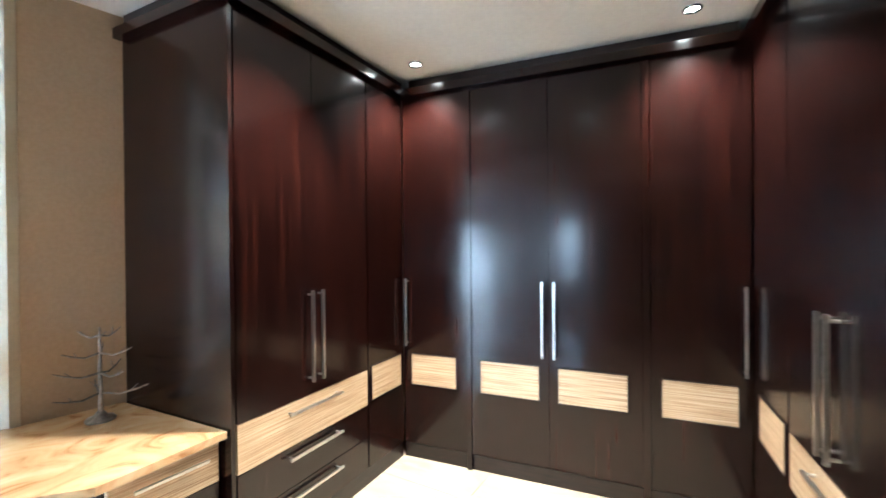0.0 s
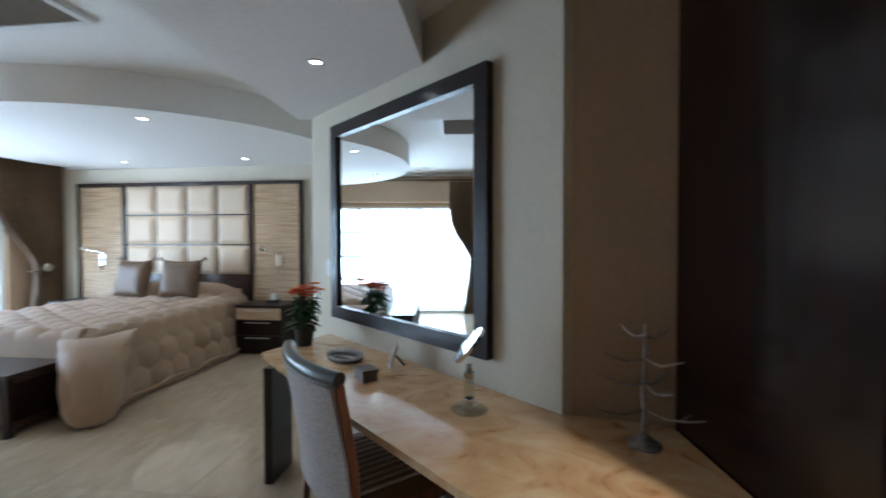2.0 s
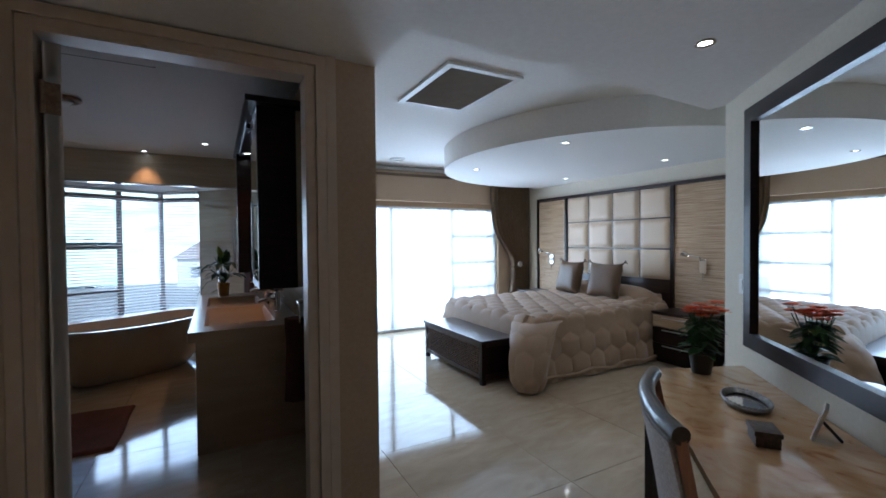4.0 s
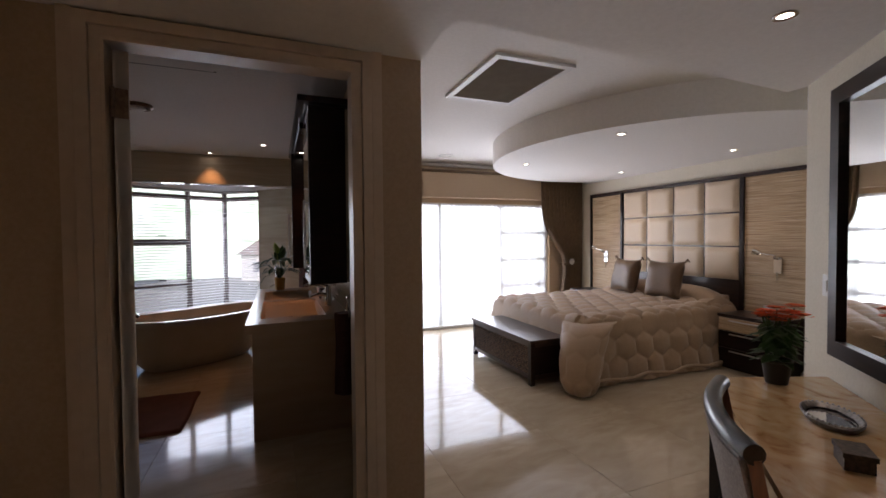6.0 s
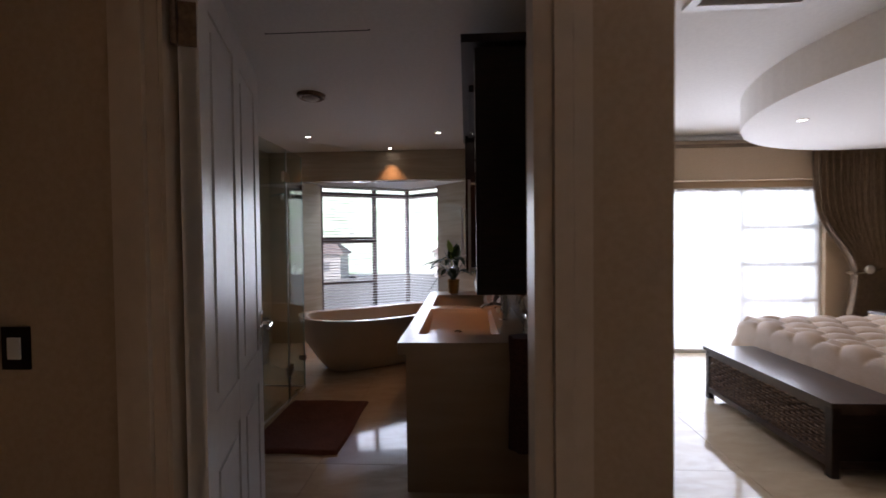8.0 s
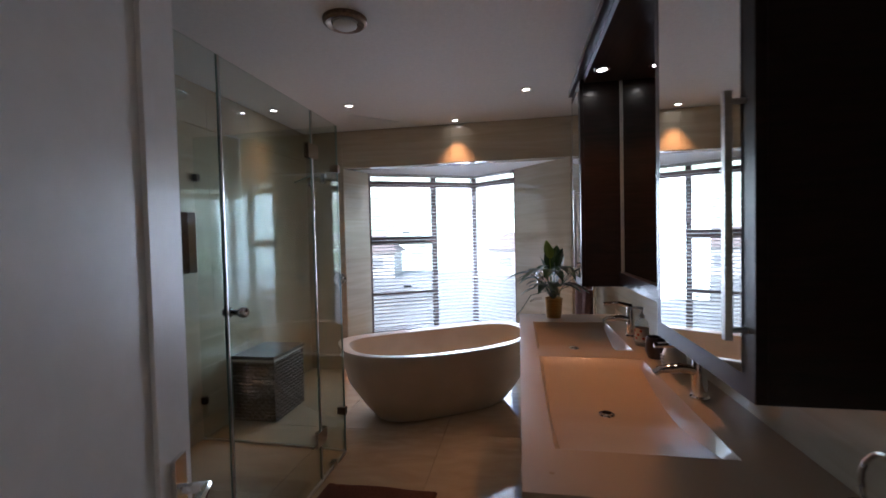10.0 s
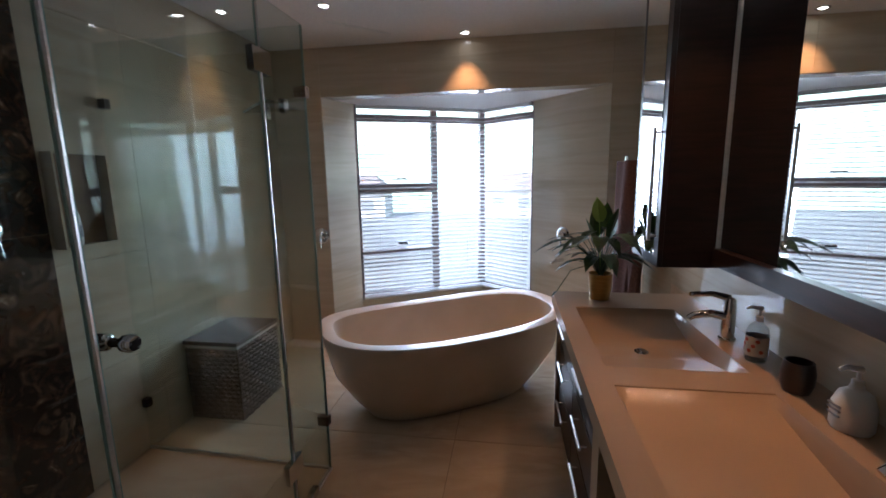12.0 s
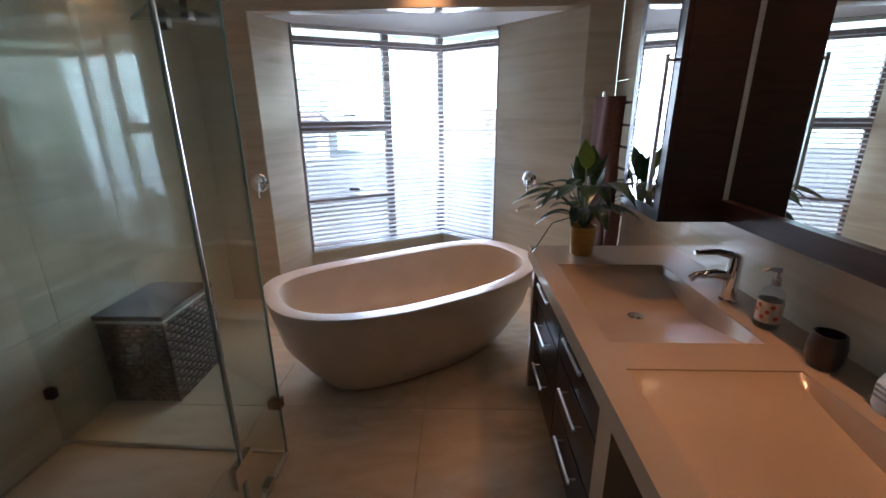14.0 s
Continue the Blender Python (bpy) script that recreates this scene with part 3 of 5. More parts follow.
# ---- bedroom ----
def headboard():
    h = placed("headboard", (-5.38, -2.93, 0), "tall headboard with cream padded squares and reed side panels", "headboard")
    X = -5.388
    y0, y1, p0, p1 = -4.61, -1.25, -3.86, -2.01
    part("backing", box(X, y0 + 0.04, 0.05, X + 0.03, y1 - 0.04, 2.20), WENGE_FLAT, h)
    for a in ((y0, 0.0, y0 + 0.04, 2.24), (y1 - 0.04, 0.0, y1, 2.24), (p0 - 0.045, 0.0, p0 - 0.005, 2.20), (p1 + 0.005, 0.0, p1 + 0.055, 2.20)):
        part("post", box(X, a[0], a[1], X + 0.06, a[2], a[3]), WENGE, h, bevel=0.004)
    part("top_rail", box(X, y0 + 0.04, 2.20, X + 0.06, y1 - 0.04, 2.24), WENGE_FLAT, h, bevel=0.004)
    cw, rh = (p1 - p0) / 4, 0.415
    for i in range(4):
        for j in range(3):
            ya, za = p0 + i * cw + 0.010, 2.20 - (j + 1) * rh + 0.010
            yb, zb = ya + cw - 0.020, za + rh - 0.020

            def puff(u, v, ya=ya, za=za, yb=yb, zb=zb):
                b = (1 - (2 * u - 1) ** 6) * (1 - (2 * v - 1) ** 6)
                return (X + 0.031 + 0.045 * b ** 0.5, ya + (yb - ya) * u, za + (zb - za) * v)
            part("pad", sheet(puff, 12, 12), PADDING, h, smooth=True)
    # reed panels of fine horizontal canes
    for a, b in ((y0 + 0.04, p0 - 0.045), (p1 + 0.055, y1 - 0.04)):
        bm = bmesh.new()
        z = 0.60
        while z < 2.19:
            d = 0.006 + 0.003 * random.random()
            tube([(X + 0.032, a, z), (X + 0.032 + 0.001 * random.random(), b, z)], d, 5, bm, False)
            z += d * 1.75
        part("reed_panel", bm, REED, h, "pale reed cane panel")


headboard()


def hexbump(x, y, s=0.25):
    """Height of a hexagon quilting pattern, 0 on the seams and 1 in the middle."""
    best = 9.0
    a, b = s, s * 0.866
    j0 = math.floor(y / b)
    ds = []
    for j in (j0 - 1, j0, j0 + 1, j0 + 2):
        off = (j % 2) * a / 2
        i0 = math.floor((x - off) / a)
        for i in (i0, i0 + 1):
            ds.append(math.hypot(x - off - i * a, y - j * b))
    ds.sort()
    return min(1.0, (ds[1] - ds[0]) / (0.75 * s)) ** 0.38


def bed():
    b = placed("bed", (-4.1, -2.93, 0), "double bed made up with a champagne hexagon quilted cover", "bed")
    part("base", box(-5.30, -3.78, 0.05, -3.10, -2.08, 0.36), WENGE_FLAT, b)
    part("mattress", box(-5.32, -3.84, 0.36, -3.04, -2.02, 0.60), CLOTH, b, bevel=0.05)
    xa, xb, ya, yb, top = -5.28, -2.97, -3.88, -1.98, 0.66
    # the cover: a cloth laid over the bed; s along the bed from the head, t across, hanging over foot and sides
    drop_side, drop_foot = 0.62, 0.60
    L, W = (xb - xa) + drop_foot, (yb - ya) + 2 * drop_side

    def fold(d, r=0.10):
        """Distance past an edge -> (out, down), round the edge and then hanging."""
        if d <= 0:
            return 0.0, 0.0
        q = r * math.pi / 2
        if d < q:
            return r * math.sin(d / r), r - r * math.cos(d / r)
        return r, r + d - q

    def cover(u, v):
        s, t = u * L, v * W - drop_side
        ds, dl, dr = s - (xb - xa) + 0.10, -t + 0.10, t - (yb - ya) + 0.10
        ox, dz1 = fold(ds)
        x = xa + min(s, xb - xa - 0.10) + ox
        if dl > 0:
            o, dz2 = fold(dl)
            y = ya + 0.10 - o
        else:
            o, dz2 = fold(dr)
            y = min(ya + t, yb - 0.10) + o
        hang = max(0, max(dz1, dz2) - 0.1)
        both = min(dz1, dz2)
        down = max(dz1, dz2)
        hb = hexbump(s, t)
        # the foot corners hang as full cones of cloth that gather on the floor
        dy = dr if dr > 0 else dl
        if ds > 0 and dy > 0:
            sg = 1 if dr > 0 else -1
            dist = math.hypot(ds, dy)
            o, dz = fold(dist)
            spare = max(0.0, dz - (top - 0.07))
            o += 0.16 * max(0, min(dz, top) - 0.1) ** 1.3 + 0.05 * hb * min(1, dz * 4) + 0.07 * math.sin(min(spare, 0.3) / 0.3 * math.pi) - 0.25 * max(0, spare - 0.1)
            lift = 0.06 * math.sin(min(1, spare / 0.25) * math.pi / 2)
            ux, uy = ds / dist, dy / dist
            x = xb - 0.10 + 0.55 * o * ux + 0.02
            y = (yb - 0.10 if sg > 0 else ya + 0.10) + sg * (o * uy + 0.16 * ux * uy * min(1, dz * 2))
            return (x, y, max(top - dz, 0.012 + lift * hb))
        flare = 0.16 * hang ** 1.3
        sway = 0.018 * math.sin(s * 9 + t * 3) * min(1, hang * 3)
        z = top - down + 0.052 * hb * (1 if hang <= 0 else 0.3)
        if dr > 0:
            y += flare + sway + 0.04 * hb * min(1, hang * 6)
        if dl > 0:
            y -= flare + sway + 0.04 * hb * min(1, hang * 6)
        if ds > 0:
            x += min(0.02, flare) + 0.012 * hb * min(1, hang * 6)
        if down == 0:
            z += 0.02 * math.sin(s * 2.1) * math.sin(t * 1.7) + 0.02 * noise.noise((s * 2, t * 2, 0))
            z += 0.07 * max(0, 1 - s / 0.55)
        return (x, y, max(z, 0.012 + 0.06 * hb * min(1, both * 4)))
    bm = sheet(cover, 190, 210)
    part("quilt", bm, QUILT, b, "champagne quilted bedspread with hexagon stitching", smooth=True)
    # the foot corner gathers into a full hanging lobe that rests on the floor
    def lobe(u, v):
        a, q = math.tau * u, v
        r = 0.11 + 0.07 * min(1, q / 0.10) ** 0.5 + 0.09 * q
        cx, cy = -2.83 - 0.42 * q ** 1.5, -1.83 - 0.34 * q ** 1.5
        hb = hexbump(a * 0.2, q * 0.7, 0.21)
        r += 0.022 * hb
        return (cx + 0.85 * r * math.cos(a), cy + r * math.sin(a), 0.012 + 0.615 * math.sin(q * math.pi / 2) ** 0.9)
    bm = sheet(lobe, 72, 60, closed=True)
    bmesh.ops.holes_fill(bm, edges=bm.edges, sides=80)
    part("quilt_corner", bm, QUILT, b, "gathered quilt corner hanging to the floor", smooth=True)
    hem = [(-5.2 + 2.2 * k / 30, -1.86 + 0.02 * math.sin(k * 0.9), 0.07 + 0.012 * math.sin(k * 0.7)) for k in range(31)]
    part("hem_piping", tube(hem, 0.018, 8), QUILT, b, smooth=True)
    # rolled bolster under the cover at the head
    def bol(u, v):
        a = math.pi * v
        return (-5.13 - 0.19 * math.cos(a), -3.80 + 1.76 * u, 0.64 + 0.24 * math.sin(a) * (1 - abs(2 * u - 1) ** 5) ** 0.5)
    part("pillow_roll", sheet(bol, 40, 14), QUILT, b, "champagne covered pillows at the head", smooth=True)


bed()


def cushion(at, turn, tilt, size=0.50, thick=0.20):
    c = thing("cushion", at, turn, "brown satin cushion with tied corners, leaning on the bed", "cushion", "bed cushions")
    s = size / 2

    def skin(sign):
        def f(u, v):
            a, b = 2 * u - 1, 2 * v - 1
            pinch = 1 - 0.10 * (1 - abs(a) ** 2) * abs(b) ** 3 - 0.0
            pinch2 = 1 - 0.10 * (1 - abs(b) ** 2) * abs(a) ** 3
            h = thick / 2 * ((1 - a ** 4) * (1 - b ** 4)) ** 0.5
            return Vector((a * s * pinch2, sign * h - 0.004 * math.sin(9 * a * b), b * s * pinch + s))
        return f
    m = pose(0, 0, 0, tilt, 0, 0)
    bm = sheet(skin(1), 18, 18)
    sheet(skin(-1), 18, 18, bm)
    bmesh.ops.remove_doubles(bm, verts=bm.verts, dist=0.003)
    part("cover", turned(bm, m), BROWNSATIN, c, smooth=True)
    for sx in (-1, 1):
        part("tie", turned(tube([(sx * s * 0.96, 0, 2 * s - 0.02), (sx * (s + 0.03), 0.01, 2 * s + 0.02), (sx * (s + 0.06), 0.0, 2 * s - 0.01)], [0.010, 0.018, 0.006], 6), m), BROWNSATIN, c)


cushion((-4.78, -2.63, 0.70), -83, 14)
cushion((-4.78, -3.30, 0.70), -97, 14)


def blanket_box():
    b = placed("blanket_chest", (-2.73, -2.86, 0), "dark wooden chest with woven cane front at the bed's foot", "chest")
    x0, x1, y0, y1 = -2.96, -2.52, -3.53, -2.18
    part("lid", box(x0 - 0.015, y0 - 0.015, 0.435, x1 + 0.015, y1 + 0.015, 0.465), WENGE_FLAT, b, bevel=0.006)
    part("body", box(x0 + 0.02, y0 + 0.02, 0.07, x1 - 0.02, y1 - 0.02, 0.434), WENGE, b)
    for x in (x0, x1 - 0.05):
        for y in (y0, y1 - 0.05):
            part("leg", box(x, y, 0, x + 0.05, y + 0.05, 0.434), WENGE, b, bevel=0.004)
    for z0, z1 in ((0.06, 0.105), (0.39, 0.434)):
        part("rail", box(x1 - 0.03, y0 + 0.05, z0, x1 - 0.002, y1 - 0.05, z1), WENGE_FLAT, b)
        for y in (y0 + 0.002, y1 - 0.03):
            part("rail", box(x0 + 0.05, y, z0, x1 - 0.05, y + 0.028, z1), WENGE_FLAT, b)
    part("side_panel", box(x0 + 0.05, y1 - 0.02, 0.105, x1 - 0.05, y1 - 0.01, 0.39), WENGE, b)
    bm = bmesh.new()
    n = 26
    for k in range(n):
        y = y0 + 0.06 + (y1 - y0 - 0.12) * k / (n - 1)
        tube([(x1 - 0.016 + 0.006 * (-1) ** (j + k), y, 0.105 + 0.285 * j / 12) for j in range(13)], 0.011, 5, bm, False)
    for j in range(13):
        z = 0.115 + 0.265 * j / 12
        tube([(x1 - 0.014 + 0.006 * (-1) ** (j + k + 1), y0 + 0.06 + (y1 - y0 - 0.12) * k / (n - 1), z) for k in range(n)], 0.007, 5, bm, False)
    tagged(part("woven_front", bm, WICKER, b, "woven dark cane front panel"), kind="stuff")


blanket_box()


def nightstand(at, label):
    n = thing("nightstand", at, 0, label, "nightstand", "nightstands")
    w, d, h = 0.62, 0.46, 0.62     # x is the depth and faces +x
    part("top", box(0, -w / 2, h - 0.03, d, w / 2, h), WENGE_FLAT, n, bevel=0.004)
    part("body", box(0.0, -w / 2 + 0.01, 0.05, d - 0.02, w / 2 - 0.01, h - 0.031), WENGE, n)
    part("plinth", box(0.0, -w / 2 + 0.03, 0, d - 0.05, w / 2 - 0.03, 0.05), WENGE, n)
    for z0, z1, m in ((0.44, 0.58, REED), (0.25, 0.43, WENGE), (0.06, 0.24, WENGE)):
        dr = part("drawer", box(d - 0.019, -w / 2 + 0.015, z0, d, w / 2 - 0.015, z1), m, n, bevel=0.002)
        part("handle", tube([(d + 0.022, -0.16, z1 - 0.025), (d + 0.022, 0.16, z1 - 0.025)], 0.007, 6), STEEL, dr, "brushed steel bar handle")
        for y in (-0.14, 0.14):
            part("standoff", tube([(d - 0.001, y, z1 - 0.025), (d + 0.022, y, z1 - 0.025)], 0.004, 6), STEEL, dr)
    return n


ns = nightstand((-5.32, -1.62, 0), "dark wooden nightstand with reed top drawer")
copy_thing(ns, pose(-5.32, -4.26, 0))


def reading_lamp(y):
    l = placed("reading_lamp", (-5.33, y, 1.17), "chrome swing-arm reading lamp on the headboard", "wall lamp", "reading lamps")
    X = -5.352
    part("back_plate", box(X, y - 0.04, 1.08, X + 0.025, y + 0.04, 1.26), CHROME, l, bevel=0.006)
    part("stem", tube([(X + 0.02, y, 1.24), (X + 0.09, y, 1.25), (X + 0.10, y + 0.02, 1.28)], 0.011, 10), CHROME, l, smooth=True)
    part("arm", tube([(X + 0.10, y + 0.01, 1.28), (X + 0.12, y - 0.13, 1.30)], 0.009, 8), CHROME, l, smooth=True)
    part("shade", turned(lathe([(0.014, 0.0), (0.030, 0.02), (0.034, 0.08), (0.031, 0.08), (0.026, 0.03)], n=18), Matrix.Translation((X + 0.12, y - 0.12, 1.30)) @ pose(0, 0, 0, 70, 0, 20)), CHROME, l, smooth=True)
    part("rod", tube([(X + 0.03, y, 1.09), (X + 0.03, y, 1.0)], [0.012, 0.004], 8), CHROME, l)
    part("bulb", turned(lathe([(0.0, 0.02), (0.02, 0.03), (0.022, 0.06), (0.0, 0.082)], n=12), Matrix.Translation((X + 0.12, y - 0.12, 1.30)) @ pose(0, 0, 0, 70, 0, 20)), BULB, l)


reading_lamp(-1.58)
reading_lamp(-4.22)


def telephone():
    t = placed("telephone", (-5.1, -1.52, 0.62), "small black and white cordless telephone on the nightstand", "telephone")
    part("base", box(-5.16, -1.60, 0.62, -5.02, -1.48, 0.66), BLACKPOT, t, bevel=0.008)
    part("handset", box(-5.13, -1.57, 0.66, -5.08, -1.51, 0.74), WHITEPLASTIC, t, bevel=0.010)


telephone()


def bedroom_window():
    w = placed("window_1", (-3.0, -5.15, 0), "tall white framed sliding window, blown bright by daylight", "window", kind="structure")
    x0, x1, z0, z1 = -4.78, -1.50, 0.0, 2.08
    fr = part("window_frame", box(x0, -5.20, z1 - 0.05, x1, -5.10, z1), WHITEFRAME, w)
    part("sill", box(x0, -5.22, 0.0, x1, -5.06, 0.045), WHITEFRAME, w)
    for x in (x0 + 0.025, -3.81, -2.67, x1 - 0.025):
        part("mullion", box(x - 0.028, -5.19, 0.045, x + 0.028, -5.11, z1 - 0.05), WHITEFRAME, w, bevel=0.004)
    for z in (0.66, 1.11, 1.58):
        part("transom", box(x0 + 0.053, -5.18, z - 0.03, -3.838, -5.12, z + 0.03), WHITEFRAME, w)
    for a, b in ((x0 + 0.05, -3.83), (-3.79, -2.69), (-2.65, x1 - 0.05)):
        p = part("pane", box(a, -5.153, 0.05, b, -5.147, z1 - 0.055), PANE, w)
        p.visible_shadow = False
    s = placed("sheer_blind", (-2.6, -5.08, 0), "thin white sheer blind drawn over the window", "blind")

    def veil(u, v):
        x = -4.72 + 3.20 * u
        return (x, -5.075 + 0.006 * math.sin(x * 46) + 0.004 * math.sin(x * 17), 0.03 + 2.04 * v)
    p = part("fabric", sheet(veil, 340, 2), SHEER, s, smooth=True)
    p.visible_shadow = False
    part("hem_bar", box(-4.72, -5.080, 0.012, -1.51, -5.068, 0.028), WHITEFRAME, s)
    part("head_bar", box(-4.72, -5.082, 2.066, -1.51, -5.064, 2.09), WHITEFRAME, s)
    pl = placed("pelmet", (-3.0, -4.98, 2.12), "beige fabric pelmet over the window", "pelmet")
    part("board", box(-5.38, -5.049, 2.16, -0.87, -4.93, 2.56), WALLPAINT, pl, bevel=0.004)
    part("rail", box(-5.38, -5.048, 2.56, -0.87, -4.91, 2.60), CURTAIN, pl)


bedroom_window()


def curtain(x_wall, x_open, label):
    """Tied back towards x_wall at half height."""
    c = placed("curtain", ((x_wall + x_open) / 2, -4.95, 0), label, "curtain", "bedroom curtains")

    def cloth(u, v):
        z = 2.54 - 2.53 * v
        k = 1 - math.exp(-((z - 1.02) / 0.50) ** 2) if z > 1.02 else 1 - math.exp(-((z - 1.02) / 0.75) ** 2)
        k = 0.46 + 0.54 * k if z > 1.02 else 0.46 + 0.20 * k
        x = x_wall + (x_open - x_wall) * u * k
        a = 0.035 * (0.6 + 0.4 * k) * math.sin(u * math.tau * 11 + 0.5 * math.sin(v * 6))
        return (x, -4.885 + a + 0.012 * math.sin(u * 60 + v * 2), z)
    part("fabric", thicken(sheet(cloth, 150, 40), 0.004), CURTAIN, c, smooth=True)
    xt = x_wall + (x_open - x_wall) * 0.50
    part("tie_band", tube([(x_wall, -4.90, 1.08), ((x_wall + xt) / 2, -4.825, 1.03), (xt, -4.83, 1.01), (xt, -4.92, 1.02)], 0.014, 6), CURTAIN, c)
    kx = x_wall + (x_open - x_wall) * 0.30
    part("holdback", tube([(kx, -5.04, 1.06), (kx, -4.80, 1.06)], 0.010, 8), STEEL, c)
    part("holdback_knob", turned(lathe([(0.0, 0.0), (0.045, 0.005), (0.055, 0.02), (0.040, 0.035), (0.0, 0.04)], n=20), Matrix.Translation((kx, -4.80, 1.06)) @ pose(0, 0, 0, 90, 0, 0)), STEEL, c, "round brushed holdback knob", True)


curtain(-5.36, -4.50, "brown curtain tied back beside the window")
curtain(-1.32, -2.05, "brown curtain tied back beside the bathroom wall")


def air_grille():
    g = placed("air_conditioner_grille", (-1.85, -1.52, ROOM_TOP), "square white framed grey ceiling air grille", "air vent")
    x0, x1, y0, y1, z = -2.17, -1.53, -1.96, -1.05, ROOM_TOP
    for a in ((x0, y0, x1, y0 + 0.05), (x0, y1 - 0.05, x1, y1), (x0, y0 + 0.05, x0 + 0.05, y1 - 0.05), (x1 - 0.05, y0 + 0.05, x1, y1 - 0.05)):
        part("frame", box(a[0], a[1], z - 0.022, a[2], a[3], z - 0.001), WHITEFRAME, g, bevel=0.005)
    part("backing", box(x0 + 0.05, y0 + 0.05, z - 0.006, x1 - 0.05, y1 - 0.05, z - 0.002), GRILLE, g)
    for k in range(30):
        y = y0 + 0.06 + (y1 - y0 - 0.12) * k / 29
        part("slat", turned(box(x0 + 0.05, -0.009, -0.0015, x1 - 0.05, 0.009, 0.0015), Matrix.Translation((0, y, z - 0.013)) @ pose(0, 0, 0, 35)), GRILLE, g)


air_grille()


def ceiling_speaker(at, label):
    s = thing("ceiling_speaker", at, 0, label, "speaker", "ceiling speakers")
    part("ring", lathe([(0.085, -0.001), (0.085, -0.014), (0.11, -0.014), (0.12, -0.006), (0.12, -0.001)], n=36), WHITEFRAME, s, smooth=True)
    part("mesh", lathe([(0.0, -0.012), (0.06, -0.011), (0.084, -0.006)], n=36), WHITEPLASTIC, s, smooth=True)


ceiling_speaker((-2.53, -4.44, ROOM_TOP), "round white ceiling speaker in the bedroom")


def extractor_fan(at):
    f = thing("extractor_fan", at, 0, "round domed extractor vent on the bathroom ceiling", "vent")
    part("flange", lathe([(0.075, -0.001), (0.075, -0.022), (0.105, -0.030), (0.120, -0.020), (0.122, -0.001)], n=36), BRONZE, f, "brushed metal flange", True)
    part("valve_disc", lathe([(0.0, -0.048), (0.05, -0.046), (0.066, -0.036), (0.066, -0.030), (0.0, -0.030)], n=36), WHITEPLASTIC, f, smooth=True)
    part("stem", tube([(0, 0, -0.032), (0, 0, -0.001)], 0.012, 8), STEEL, f)


extractor_fan((0.99, -3.16, ROOM_TOP))

# ---- on and by the dressing table ----
def dining_chair():
    c = thing("chair", (-1.56, 0.60, 0), 222, "woven rattan chair with black padded top rail", "chair")
    # local: back at y = 0, seat to -y... the back faces away from the table
    w = 0.29
    for s in (-1, 1):
        part("back_post", tube([(s * w * 0.92, 0.05, 0.0), (s * w * 0.92, 0.0, 0.40), (s * w * 0.95, 0.02, 0.62), (s * w, 0.075, 0.93)], [0.020, 0.024, 0.024, 0.022], 4), HONEYWOOD, c, "honey brown wooden post")
        part("front_leg", tube([(s * w * 0.88, -0.44, 0.0), (s * w * 0.90, -0.43, 0.42)], 0.024, 4), HONEYWOOD, c)

    def backf(u, v):
        x = (2 * u - 1) * (w * 0.97)
        return (x, 0.008 + 0.075 * v ** 1.5 + 0.05 * (1 - (x / w) ** 2), 0.42 + 0.50 * v)
    part("backrest", thicken(sheet(backf, 16, 14), 0.022), PALEWEAVE, c, "pale woven rattan back", True)
    bm = bmesh.new()
    for k in range(46):
        z = 0.43 + 0.49 * k / 45
        v = (z - 0.42) / 0.5
        tube([((2 * i / 10 - 1) * w * 0.95, 0.020 + 0.075 * v ** 1.5 + 0.05 * (1 - ((2 * i / 10 - 1) * 0.95) ** 2), z) for i in range(11)], 0.0055, 5, bm, False)
    tagged(part("weave", bm, PALEWEAVE, c), kind="stuff")
    part("top_rail", tube([((2 * i / 12 - 1) * (w + 0.015), 0.075 + 0.055 * (1 - (2 * i / 12 - 1) ** 2), 0.945) for i in range(13)], 0.028, 14), BLACKLEATHER, c, "black leather padded top rail", True)
    part("seat_frame", box(-w * 0.95, -0.46, 0.36, w * 0.95, 0.01, 0.42), HONEYWOOD, c, bevel=0.01)

    def seatf(u, v):
        a, b = 2 * u - 1, 2 * v - 1
        return (a * w * 0.96, -0.225 + 0.235 * b, 0.42 + 0.055 * ((1 - a ** 6) * (1 - b ** 6)) ** 0.5)
    st = part("seat", sheet(seatf, 20, 20), BROWNSATIN, c, "dark striped seat cushion", True)
    for k in range(12):
        x = (2 * (k + 0.5) / 12 - 1) * w * 0.88
        part("stripe", box(x - 0.006, -0.44, 0.468, x + 0.006, -0.01, 0.4775), PALEWEAVE, st)


dining_chair()
DESK = 0.7155


def leaf(bm, base, tip, width, droop=0.0, n=5):
    base, tip = Vector(base), Vector(tip)
    d = tip - base
    side = d.cross(Vector((0, 0, 1)))
    side = side.normalized() if side.length > 1e-4 else Vector((1, 0, 0))
    up = side.cross(d).normalized()
    rows = []
    for i in range(n + 1):
        t = i / n
        p = base + d * t - Vector((0, 0, droop * t * t))
        wd = width * math.sin(math.pi * min(1, 0.08 + 0.92 * t) ** 0.8) * (1 if i < n else 0.05)
        rows.append([bm.verts.new(p + side * wd * k + up * (0.25 * wd * abs(k))) for k in (-1, 0, 1)])
    for a, b in zip(rows, rows[1:]):
        for k in (0, 1):
            bm.faces.new((a[k], a[k + 1], b[k + 1], b[k]))


